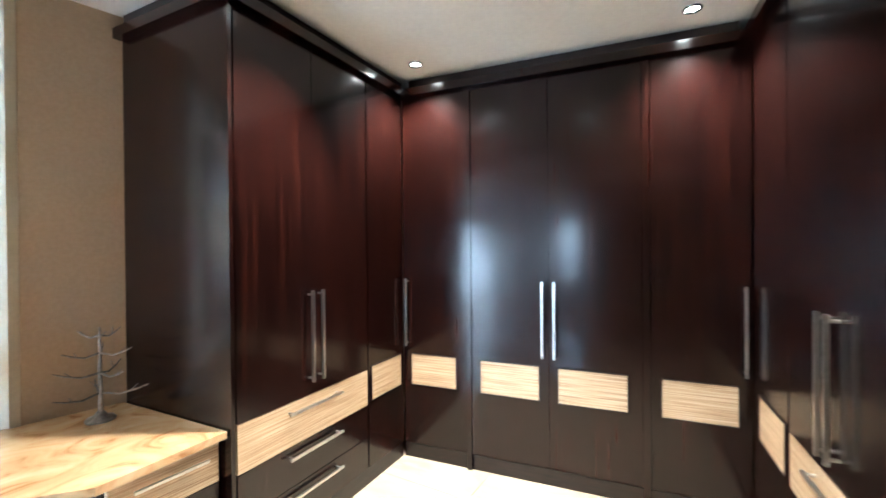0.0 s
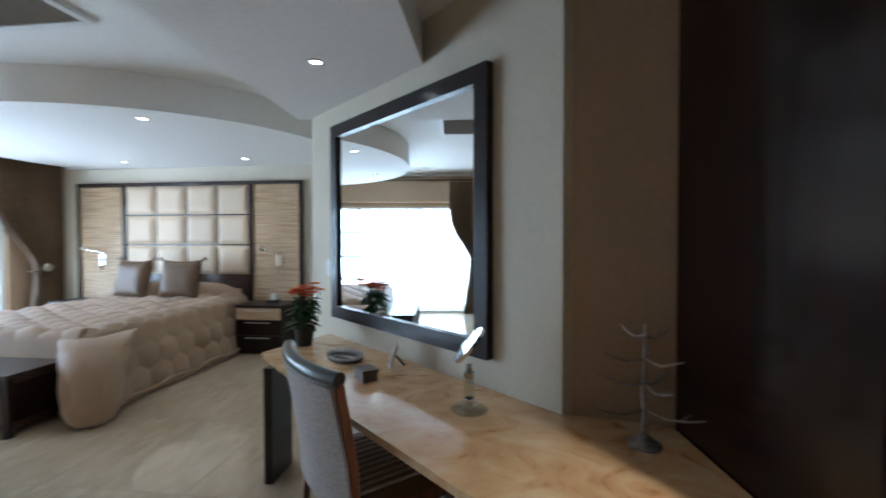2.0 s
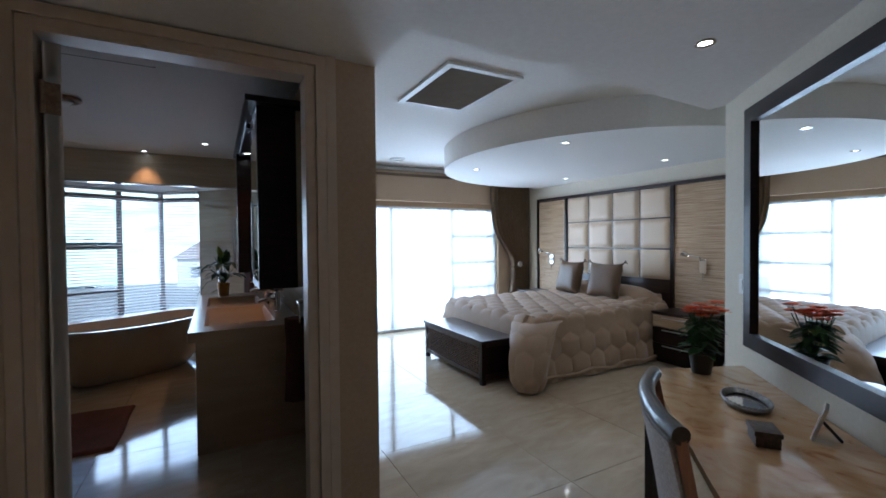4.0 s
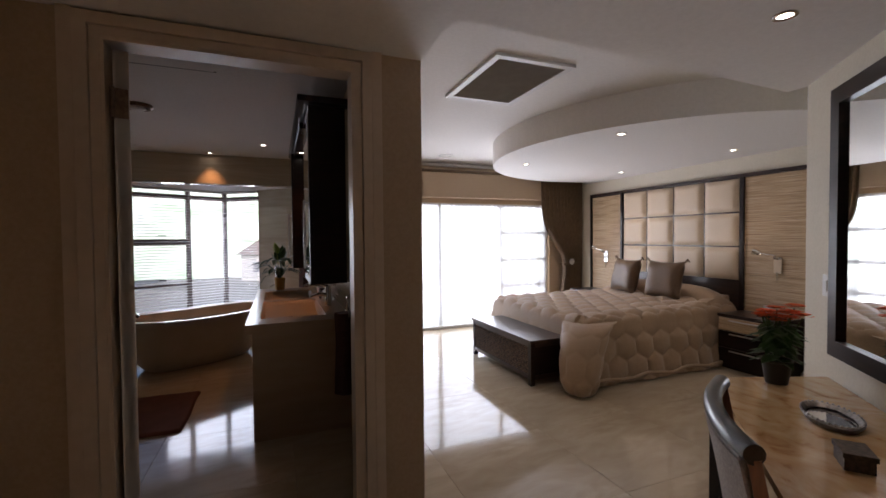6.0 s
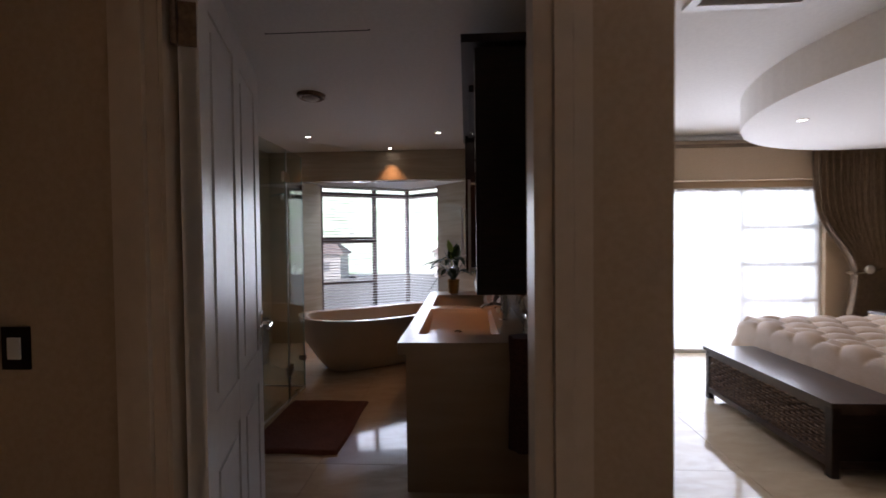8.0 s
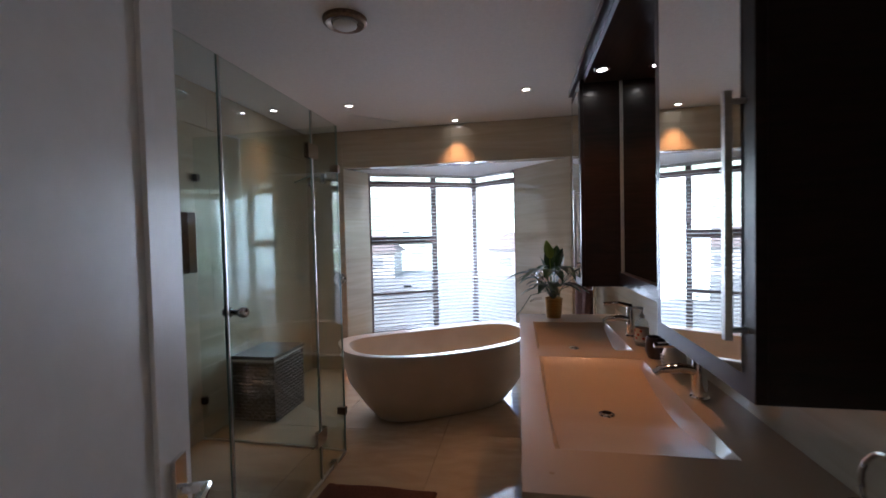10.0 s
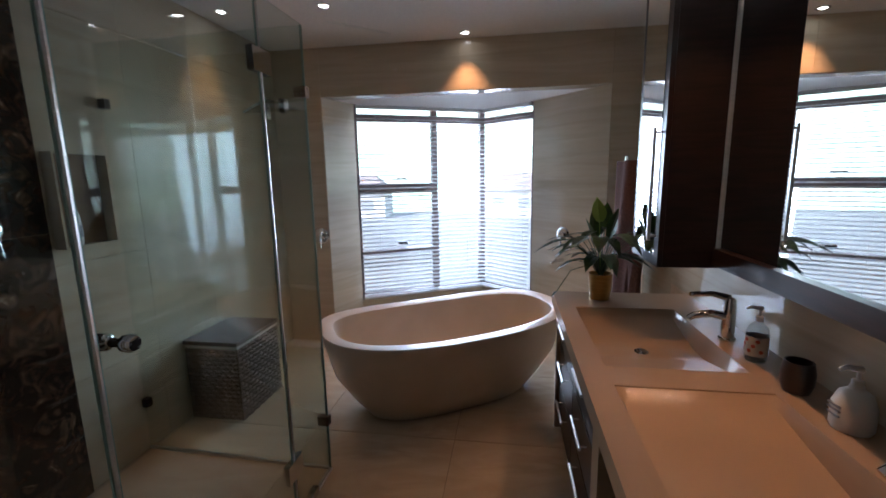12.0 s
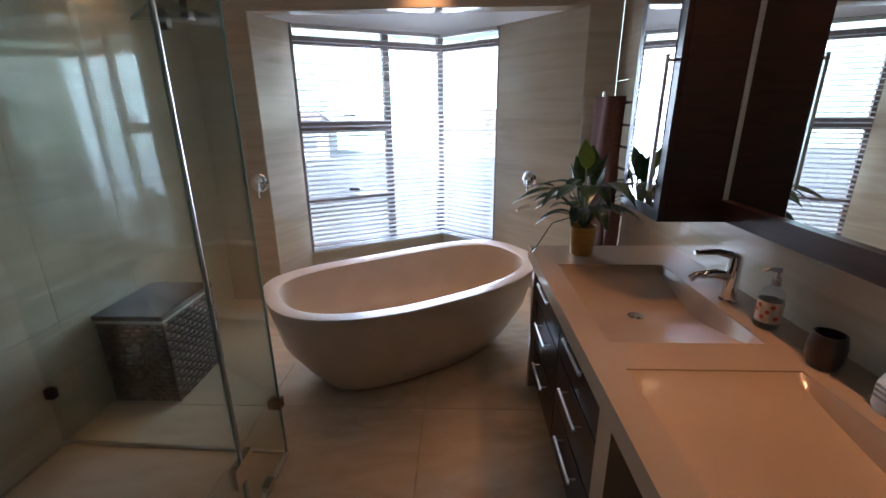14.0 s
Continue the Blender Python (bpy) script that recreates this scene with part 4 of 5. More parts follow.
def flower_pot():
    f = placed("potted_plant", (-2.64, 0.0, DESK), "orange flowering plant in a black pot on the table", "plant")
    at = (-2.64, 0.0, DESK)
    part("pot", lathe([(0.0, 0.0), (0.050, 0.0), (0.068, 0.115), (0.072, 0.118), (0.072, 0.128), (0.064, 0.128), (0.060, 0.11), (0.0, 0.105)], at), BLACKPOT, f, smooth=True)
    part("soil", lathe([(0.061, 0.108), (0.0, 0.118)], at), SOIL, f)
    rnd = random.Random(5)
    lb, fb, sb = bmesh.new(), bmesh.new(), bmesh.new()
    for k in range(70):
        a, h, r = rnd.random() * math.tau, 0.12 + 0.20 * rnd.random(), 0.03 + 0.05 * rnd.random()
        b0 = Vector((at[0] + 0.4 * r * math.cos(a), at[1] + 0.4 * r * math.sin(a), at[2] + h))
        ln = 0.07 + 0.05 * rnd.random()
        leaf(lb, b0, b0 + Vector((ln * math.cos(a), ln * math.sin(a), 0.02 - 0.05 * rnd.random())), 0.026 + 0.012 * rnd.random(), 0.02)
    for k in range(16):
        a, r, h = rnd.random() * math.tau, 0.12 * math.sqrt(rnd.random()), 0.33 + 0.08 * rnd.random()
        c = Vector((at[0] + r * math.cos(a), at[1] + r * math.sin(a), at[2] + h))
        tube([(at[0], at[1], at[2] + 0.11), c], 0.003, 5, sb)
        for j in range(26):
            q, e = rnd.random() * math.tau, rnd.random() * 0.032
            p = c + Vector((e * math.cos(q), e * math.sin(q), 0.012 - 6 * e * e + 0.004 * rnd.random()))
            leaf(fb, p, p + Vector((0.026 * math.cos(q), 0.026 * math.sin(q), 0.010)), 0.013, 0.002, 2)
    part("leaves", lb, LEAF, f, "glossy green leaves")
    part("stems", sb, LEAF, f)
    part("flowers", fb, ORANGE, f, "clustered orange flowers")


flower_pot()


def jewellery_tray():
    t = thing("jewellery_tray", (-2.34, 0.39, DESK), 45, "oval pewter trinket tray with mirrored base", "tray")
    m = Matrix.Diagonal((1.35, 0.85, 1, 1))
    part("base", turned(lathe([(0.0, 0.0), (0.09, 0.0), (0.092, 0.008), (0.0, 0.009)], n=32), m), CHROME, t, smooth=True)
    part("rim", turned(lathe([(0.088, 0.004), (0.10, 0.001), (0.115, 0.022), (0.108, 0.030), (0.092, 0.014)], n=32), m), PEWTER, t, "beaded pewter rim", True)
    bm = bmesh.new()
    for k in range(34):
        a = math.tau * k / 34
        lathe([(0.0, -0.007), (0.007, 0.0), (0.0, 0.007)], (0.110 * 1.35 * math.cos(a), 0.110 * 0.85 * math.sin(a), 0.030), 6, bm)
    tagged(part("beads", bm, PEWTER, t), kind="stuff")


jewellery_tray()


def trinket_box():
    t = thing("trinket_box", (-1.985, 0.63, DESK), 40, "small dark carved trinket box on the table", "box")
    part("body", box(-0.055, -0.04, 0, 0.055, 0.04, 0.042), BOXMAT, t, bevel=0.004)
    part("lid", box(-0.060, -0.045, 0.0425, 0.060, 0.045, 0.060), BOXMAT, t, bevel=0.006)


trinket_box()


def photo_frame():
    p = thing("photo_frame", (-2.21, 0.70, DESK), 18, "small silver photo frame standing on the table", "photo frame")
    m = pose(0, 0, 0, -18, 0, 0)
    part("frame", turned(box(-0.050, -0.006, 0.0, 0.050, 0.004, 0.135), m), STEEL, p, bevel=0.003)
    part("picture", turned(box(-0.040, -0.0075, 0.010, 0.040, -0.0062, 0.125), m), PHOTO, p)
    part("stand", tube([(0, 0.025, 0.07), (0, 0.085, 0.003)], 0.008, 4), BLACKMETAL, p)


photo_frame()


def table_mirror():
    t = thing("table_mirror", (-1.645, 1.18, DESK), 4, "round chrome vanity mirror on a clear stand", "mirror")
    part("base", lathe([(0.0, 0.0), (0.075, 0.0), (0.078, 0.006), (0.060, 0.014), (0.0, 0.016)], n=32), ACRYLIC, t, smooth=True)
    part("stem", lathe([(0.016, 0.014), (0.016, 0.04), (0.013, 0.045), (0.022, 0.05), (0.022, 0.12), (0.013, 0.125), (0.017, 0.15), (0.010, 0.19), (0.0, 0.19)], n=20), ACRYLIC, t, smooth=True)
    part("collar", lathe([(0.018, 0.035), (0.024, 0.04), (0.024, 0.048), (0.018, 0.052)], n=20), CHROME, t, smooth=True)
    part("neck", lathe([(0.023, 0.135), (0.023, 0.16), (0.012, 0.165), (0.012, 0.195), (0.0, 0.197)], n=20), CHROME, t, smooth=True)
    m = Matrix.Translation((0, 0, 0.275)) @ pose(0, 0, 0, 50, 0, 0)
    part("rim", turned(lathe([(0.078, -0.008), (0.090, -0.008), (0.092, 0.0), (0.090, 0.008), (0.078, 0.008)], n=36), m), CHROME, t, smooth=True)
    part("glass", turned(lathe([(0.0, -0.005), (0.079, -0.005), (0.079, 0.005), (0.0, 0.005)], n=36), m), MIRROR, t)


table_mirror()


def metal_tree():
    t = thing("jewellery_tree", (-1.40, 1.80, DESK), 20, "small pewter metal tree ornament with bare branches", "ornament")
    part("base", lathe([(0.0, 0.0), (0.055, 0.0), (0.058, 0.008), (0.050, 0.016), (0.030, 0.022), (0.016, 0.04), (0.0, 0.045)], n=24), PEWTER, t, smooth=True)
    part("trunk", tube([(0, 0, 0.03), (0.004, 0, 0.12), (-0.003, 0.002, 0.22), (0.002, 0, 0.32), (0, 0, 0.42)], [0.011, 0.009, 0.008, 0.006, 0.004], 8), PEWTER, t, smooth=True)
    rnd = random.Random(8)
    for z, n, ln in ((0.125, 3, 0.19), (0.215, 3, 0.16), (0.305, 3, 0.14), (0.385, 3, 0.09)):
        off = rnd.random() * 2
        for k in range(n):
            a = off + math.tau * k / n
            c, s = math.cos(a), math.sin(a)
            br = part("branch", tube([(0, 0, z), (c * ln * 0.4, s * ln * 0.4, z - 0.012), (c * ln * 0.75, s * ln * 0.75, z + 0.004), (c * ln, s * ln, z + 0.022)], [0.0055, 0.0045, 0.004, 0.0022], 6), PEWTER, t, smooth=True)
            part("twig", tube([(c * ln * 0.6, s * ln * 0.6, z - 0.004), (c * ln * 0.75 - s * 0.02, s * ln * 0.75 + c * 0.02, z + 0.024)], [0.003, 0.0018], 5), PEWTER, br)


metal_tree()

# ---- bathroom ----
def vanity():
    v = placed("vanity_unit", (-0.33, -3.13, 0), "long cream stone double vanity with two sloping basins", "vanity")
    x0, x1, y0, y1, zt = -0.717, 0.065, -4.33, -1.935, 0.88
    bx0, bx1 = -0.53, -0.03
    basins = ((-4.02, -3.28), (-3.13, -2.16))
    part("worktop_front", box(bx1, y0, zt - 0.07, x1, y1, zt), VANITY, v, "cream stone worktop")
    part("worktop_back", box(x0, y0, zt - 0.07, bx0, y1, zt), VANITY, v, "cream stone worktop")
    ys = [y0] + [k for b in basins for k in b] + [y1]
    for a, b in zip(ys[::2], ys[1::2]):
        part("worktop_bridge", box(bx0, a, zt - 0.07, bx1, b, zt), VANITY, v, "cream stone worktop")
    for a, b in basins:
        def bowl(u, w, a=a, b=b):
            e = min(1, min(u, 1 - u) / 0.03)
            lengthwise = min(1, (w if w < 0.5 else 1 - w) / 0.42) ** 0.75
            return (bx0 + (bx1 - bx0) * u, a + (b - a) * w, zt - 0.004 - 0.078 * e * lengthwise - 0.008 * e * (w not in (0.0, 1.0)))
        part("basin", sheet(bowl, 24, 24), VANITY, v, "shallow sloping stone basin", True)
        m = (a + b) / 2
        part("drain", lathe([(0.0, 0.012), (0.020, 0.011), (0.022, 0.006), (0.030, 0.005), (0.033, 0.0)], (-0.27, m, zt - 0.092), 24), CHROME, v, "chrome drain plug", True)
    part("end_panel", box(x0, y1 - 0.07, 0, x1 - 0.045, y1 - 0.02, zt - 0.071), VANITY, v)
    part("far_panel", box(x0, y0 + 0.01, 0, x1 - 0.03, y0 + 0.06, zt - 0.071), VANITY, v)
    part("upright", box(x0 + 0.1, -3.12, 0, x1 - 0.03, -3.02, zt - 0.071), VANITY, v)
    part("back_panel", box(x0, y0 + 0.07, 0.08, x0 + 0.3, y1 - 0.08, zt - 0.14), WENGE, v)
    part("bottom_shelf", box(x0 + 0.3, -3.02, 0.10, x1 - 0.06, y1 - 0.08, 0.13), WENGE_FLAT, v)
    part("cupboard", box(x0 + 0.3, y0 + 0.065, 0.08, x1 - 0.07, -3.125, zt - 0.11), WENGE, v)
    for ya, yb in ((-4.25, -3.72), (-3.71, -3.13)):
        for z0, z1 in ((0.58, 0.80), (0.34, 0.57), (0.10, 0.33)):
            d = part("drawer", box(x1 - 0.069, ya, z0, x1 - 0.05, yb, z1), WENGE, v, bevel=0.002)
            ym = (ya + yb) / 2
            part("handle", tube([(x1 - 0.018, ym - 0.12, z1 - 0.06), (x1 - 0.018, ym + 0.12, z1 - 0.06)], 0.007, 6), STEEL, d, "brushed steel bar handle")
            for k in (-0.10, 0.10):
                part("standoff", tube([(x1 - 0.05, ym + k, z1 - 0.06), (x1 - 0.018, ym + k, z1 - 0.06)], 0.004, 6), STEEL, d)
    part("splashback", box(-0.7199, -4.6, zt + 0.0, -0.7165, y1, 1.25), WALLTILE, v)


vanity()


def mixer_tap(y):
    t = placed("basin_tap", (-0.60, y, 0.88), "chrome single-lever basin tap", "tap", "basin taps")
    part("body", lathe([(0.0, 0.0), (0.034, 0.0), (0.034, 0.008), (0.027, 0.012), (0.025, 0.17), (0.022, 0.185), (0.0, 0.188)], (-0.60, y, 0.88), 24), CHROME, t, smooth=True)
    part("spout", tube([(-0.60, y, 0.98), (-0.53, y, 0.995), (-0.46, y, 0.985), (-0.44, y, 0.970)], [0.020, 0.018, 0.015, 0.013], 12), CHROME, t, smooth=True)
    part("lever", tube([(-0.60, y, 1.062), (-0.53, y, 1.082), (-0.44, y, 1.078)], [0.016, 0.012, 0.010], 8), CHROME, t, smooth=True)


mixer_tap(-3.61)
mixer_tap(-2.62)


def bottle(name, at, profile, material, label, category, pump=True):
    b = thing(name, at, 0, label, category)
    part("body", lathe(profile, n=24), material, b, smooth=True)
    h = profile[-1][1]
    if pump:
        part("collar", lathe([(0.014, h - 0.004), (0.014, h + 0.015), (0.006, h + 0.018), (0.005, h + 0.045), (0.0, h + 0.045)], n=14), WHITEPLASTIC, b, smooth=True)
        part("pump", tube([(-0.006, 0.0, h + 0.045), (0.03, 0.0, h + 0.052), (0.05, 0.0, h + 0.044)], [0.010, 0.007, 0.005], 8), WHITEPLASTIC, b, smooth=True)
    return b


b = bottle("soap_dispenser", (-0.605, -3.40, 0.88), [(0.0, 0.0), (0.034, 0.0), (0.037, 0.01), (0.037, 0.11), (0.030, 0.135), (0.014, 0.15), (0.013, 0.16)], ACRYLIC, "clear soap dispenser with red floral label", "soap dispenser")
part("label", lathe([(0.0376, 0.025), (0.0376, 0.10)], n=24), CLOTH, b)
for k in range(7):
    a, z = -0.6 + 0.35 * k, 0.045 + 0.02 * (k % 3)
    part("print", tube([(0.037 * math.cos(a), 0.037 * math.sin(a), z), (0.0387 * math.cos(a), 0.0387 * math.sin(a), z)], 0.008, 6), LABELRED, b)
b = bottle("lotion_bottle", (-0.62, -2.95, 0.88), [(0.0, 0.0), (0.045, 0.0), (0.050, 0.01), (0.050, 0.07), (0.038, 0.105), (0.018, 0.12), (0.016, 0.13)], WHITEPLASTIC, "white round lotion pump bottle", "bottle")
for z in (0.04, 0.055, 0.068):
    part("print", box(0.046, -0.022, z, 0.052, 0.022, z + 0.005), LABELGREY, b)
c = thing("tumbler", (-0.605, -3.16, 0.88), 0, "dark brown ceramic tumbler on the vanity", "cup")
part("body", lathe([(0.0, 0.0), (0.036, 0.0), (0.046, 0.03), (0.047, 0.07), (0.040, 0.105), (0.036, 0.105), (0.040, 0.07), (0.036, 0.02), (0.0, 0.012)], n=28), DARKCERAMIC, c, smooth=True)


def peace_lily():
    at = (-0.19, -4.20, 0.88)
    p = placed("potted_plant", at, "dark green peace lily in a gold pot on the vanity", "plant")
    part("pot", lathe([(0.0, 0.0), (0.055, 0.0), (0.068, 0.15), (0.064, 0.15), (0.056, 0.13), (0.0, 0.125)], at), GOLDPOT, p, "gold metallic pot", True)
    part("soil", lathe([(0.0635, 0.128), (0.0, 0.135)], at), SOIL, p)
    rnd = random.Random(11)
    for k in range(38):
        a = rnd.random() * math.tau
        r, h, ln = 0.05 + 0.14 * rnd.random(), 0.16 + 0.19 * rnd.random(), 0.12 + 0.09 * rnd.random()
        b0 = Vector((at[0], at[1], at[2] + 0.13))
        b1 = b0 + Vector((r * math.cos(a), r * math.sin(a), h - 0.08))
        bm = tube([b0, (b0 + b1) / 2 + Vector((0, 0, 0.03)), b1], 0.0025, 5)
        leaf(bm, b1, b1 + Vector((ln * math.cos(a), ln * math.sin(a), 0.03 * rnd.random())), 0.028 + 0.014 * rnd.random(), 0.05 + 0.05 * rnd.random(), 6)
        part("leaf", bm, DARKLEAF, p)
    for k, (a, ln) in enumerate(((1.0, 0.42), (2.3, 0.36), (0.2, 0.30), (3.6, 0.31), (5.2, 0.33), (4.3, 0.38))):
        b0 = Vector((at[0], at[1], at[2] + 0.13))
        b1 = b0 + Vector((0.05 * math.cos(a), 0.05 * math.sin(a), ln - 0.10))
        bm = tube([b0, b1], 0.003, 5)
        leaf(bm, b1, b1 + Vector((0.05 * math.cos(a), 0.05 * math.sin(a), 0.14)), 0.042, 0.0, 6)
        part("bud" if k == 0 else "leaf", bm, BUD if k == 0 else LEAF, p)
    bm = tube([(at[0] + 0.05, at[1], at[2] + 0.2), (at[0] + 0.17, at[1] + 0.03, at[2] + 0.17), (at[0] + 0.25, at[1] + 0.06, at[2] + 0.05)], 0.003, 5)
    leaf(bm, (at[0] + 0.25, at[1] + 0.06, at[2] + 0.05), (at[0] + 0.28, at[1] + 0.07, at[2] + 0.02), 0.012)
    part("drooping_stem", bm, DARKLEAF, p)


peace_lily()


def wall_cabinet(y0, y1, label, front=-0.355, back=-0.718):
    c = placed("wall_cabinet", (-0.55, (y0 + y1) / 2, 1.16), label, "cabinet", "bathroom wall cabinets")
    x0, x1, z0, z1 = back, front, 1.17, 2.48
    part("carcass", box(x0, y0, z0, x1, y1, z1), WENGE, c)
    d = part("door", box(x1, y0 + 0.002, z0, x1 + 0.022, y1 - 0.002, z1), WENGE, c, bevel=0.003)
    part("mirror_inset", box(x1 + 0.022, y0 + 0.05, z0 + 0.05, x1 + 0.025, y1 - 0.05, z1 - 0.05), MIRROR, d, "mirrored door panel")
    if back > -0.7:
        part("mounting_board", box(-0.718, y0 + 0.004, z0 + 0.004, back - 0.0005, y1 - 0.004, z1 - 0.004), WALLTILE, c, "pale tiled strip behind the cabinet")
    ym = y1 - 0.035
    bar_handle(d, (x1 + 0.022, ym, z0 + 0.12), (x1 + 0.022, ym, z0 + 0.62), (0.035, 0, 0))
    return c


wall_cabinet(-4.12, -3.72, "tall dark wooden bathroom wall cabinet")
wall_cabinet(-2.40, -1.80, "tall dark wooden wall cabinet by the doorway", -0.41, -0.652)


def vanity_mirror():
    m = placed("vanity_mirror", (-0.70, -3.0, 1.22), "wide bathroom mirror in a dark wooden frame", "mirror")
    y0, y1, z0, z1, f = -3.717, -2.403, 1.19, 2.453, 0.07
    part("backing", box(-0.718, y0, z0, -0.590, y1, z1), WENGE_FLAT, m)
    part("glass", box(-0.589, y0, z0 + f, -0.580, y1, z1), MIRROR, m)
    part("edge_strip", box(-0.5795, y0 + 0.001, z0 + f, -0.570, y0 + 0.004, z1), STEEL, m, "pale edge strip beside the glass")
    part("frame", box(-0.589, y0, z0 - 0.004, -0.560, y1, z0 + f), WENGE_FLAT, m, "dark bottom frame rail", bevel=0.005)
    p = placed("light_pelmet", (-0.55, -3.0, 2.45), "dark wooden light shelf over the vanity mirror", "pelmet")
    part("board", box(-0.718, -4.14, 2.502, -0.315, -1.78, 2.545), WENGE_FLAT, p, bevel=0.006)
    part("light_board", box(-0.718, y0 + 0.002, 2.456, -0.36, y1 - 0.002, 2.50), WENGE_FLAT, p)


vanity_mirror()
downlight((-0.43, -3.50, 2.455), energy=17, cone=70, tone=AMBER)
downlight((-0.43, -2.55, 2.455), energy=17, cone=70, tone=AMBER)


def bathtub():
    at = (0.765, -4.60, 0)
    t = thing("bathtub", at, 32, "freestanding oval matt cream stone bathtub", "bathtub")
    A, B, H = 0.89, 0.50, 0.60

    def ring(a, b, z, n=72):
        out = []
        for k in range(n):
            q = math.tau * k / n
            c, s = math.cos(q), math.sin(q)
            e = 2 / 2.8
            x = a * abs(c) ** e * (1 if c >= 0 else -1)
            y = b * abs(s) ** e * (1 if s >= 0 else -1)
            zz = z + (0.035 * (x / A) ** 2 if z > 0.5 else 0)
            out.append((x, y, zz))
        return out
    rows = [ring(A * f, B * g, z) for f, g, z in ((0.63, 0.47, 0.0), (0.67, 0.52, 0.02), (0.785, 0.68, 0.15), (0.915, 0.845, 0.33), (0.98, 0.96, 0.52), (1.0, 1.0, 0.585), (0.995, 0.99, 0.60), (0.945, 0.88, 0.602), (0.90, 0.80, 0.592), (0.87, 0.765, 0.50), (0.82, 0.74, 0.35), (0.72, 0.64, 0.20), (0.55, 0.46, 0.135), (0.25, 0.2, 0.12))]
    bm = bmesh.new()
    vs = [[bm.verts.new(p) for p in r] for r in rows]
    n = len(vs[0])
    for a, b in zip(vs, vs[1:]):
        for k in range(n):
            bm.faces.new((a[k], a[(k + 1) % n], b[(k + 1) % n], b[k]))
    bm.faces.new(vs[0][::-1])
    bm.faces.new(vs[-1])
    part("shell", bm, TUBMAT, t, smooth=True)
    part("drain", lathe([(0.0, 0.125), (0.03, 0.124), (0.034, 0.12)], n=20), CHROME, t, smooth=True)


bathtub()


def draped_cloth():
    c = placed("face_cloth", (-0.10, -4.55, 0.6), "brown folded cloth over the tub's rim", "cloth")
    bm = sheet(lambda u, v: (-0.02 - 0.13 * u + 0.02 * v, -4.72 + 0.28 * v, 0.645 + 0.012 * math.sin(v * 9) - 0.10 * max(0, abs(2 * u - 1) - 0.4)), 10, 12)
    part("fabric", thicken(bm, 0.012), TOWEL, c, smooth=True)


draped_cloth()


def wall_tap(at, turn, label):
    t = thing("wall_mixer", at, turn, label, "tap", "wall mixers")
    m = pose(0, 0, 0, 90, 0, 0)     # local -y out of the wall
    part("plate", turned(lathe([(0.0, 0.0), (0.075, 0.0), (0.075, 0.006), (0.066, 0.014), (0.035, 0.016), (0.033, 0.05), (0.0, 0.055)], n=32), m), CHROME, t, smooth=True)
    part("lever", tube([(0, -0.045, 0.0), (0.01, -0.06, -0.05), (0.015, -0.065, -0.11)], [0.012, 0.009, 0.007], 8), CHROME, t, smooth=True)


bx, by = -0.48 + 0.58 * 0.52, -5.5 - 0.67 * 0.52
wall_tap((bx, by, 1.02), 139, "round chrome bath mixer on the tiled bay wall")


def bath_spout():
    s = placed("bath_spout", (bx, by, 0.78), "short chrome bath spout on the tiled wall", "tap")
    n = Vector((0.756, 0.654, 0))
    p = Vector((bx, by, 0.78))
    part("spout", tube([p, p + n * 0.10, p + n * 0.16 - Vector((0, 0, 0.02))], [0.018, 0.016, 0.013], 10), CHROME, s, smooth=True)


bath_spout()

# towel rail on the vanity wall beyond the cabinet
def towel_rail():
    r = placed("towel_rail", (-0.68, -4.95, 1.2), "chrome ladder towel rail on the bathroom wall", "towel rail")
    for y in (-5.25, -4.68):
        part("upright", tube([(-0.56, y, 0.55), (-0.56, y, 1.72)], 0.011, 8), CHROME, r, smooth=True)
    for k in range(9):
        z = 0.6 + 0.13 * k
        part("bar", tube([(-0.555, -5.25, z), (-0.555, -4.68, z)], 0.008, 8), CHROME, r, smooth=True)
    for y in (-5.25, -4.68):
        for z in (0.6, 1.66):
            part("bracket", tube([(-0.719, y, z), (-0.56, y, z)], 0.008, 6), CHROME, r)


towel_rail()


def hanging_towel(name, x, ya, yb, z0, z1, label, bulge=0.05):
    t = placed(name, (x, (ya + yb) / 2, z0), label, "towel", "brown towels")

    def f(u, v):
        a = math.tau * u
        y = (ya + yb) / 2 + (yb - ya) / 2 * math.cos(a) * (0.80 + 0.20 * math.sin(v * 2.4))
        return (x + bulge * math.sin(a) * (1 + 0.25 * math.sin(5 * a + 4 * v)), y, z0 + (z1 - z0) * v)
    bm = sheet(f, 40, 20, closed=True)
    bmesh.ops.holes_fill(bm, edges=bm.edges, sides=60)
    part("fabric", bm, TOWEL, t, smooth=True)


hanging_towel("towel", -0.535, -5.22, -4.84, 0.62, 1.68, "brown towel folded over the towel rail", 0.07)
hanging_towel("towel", -0.53, -4.80, -4.66, 0.70, 1.02, "small brown towel on the towel rail", 0.04)


def ring_towel():
    r = placed("towel_ring", (-0.66, -1.84, 1.0), "chrome towel ring beside the vanity", "towel ring")
    part("mount", tube([(-0.719, -1.84, 1.06), (-0.665, -1.84, 1.06)], 0.016, 10), CHROME, r)
    part("ring", tube([(-0.655, -1.84 + 0.09 * math.cos(math.tau * k / 24), 0.97 + 0.09 * math.sin(math.tau * k / 24)) for k in range(25)], 0.006, 8), CHROME, r, smooth=True)
    hanging_towel("hand_towel", -0.635, -1.915, -1.77, 0.32, 0.94, "dark brown hand towel in the towel ring", 0.065)


ring_towel()


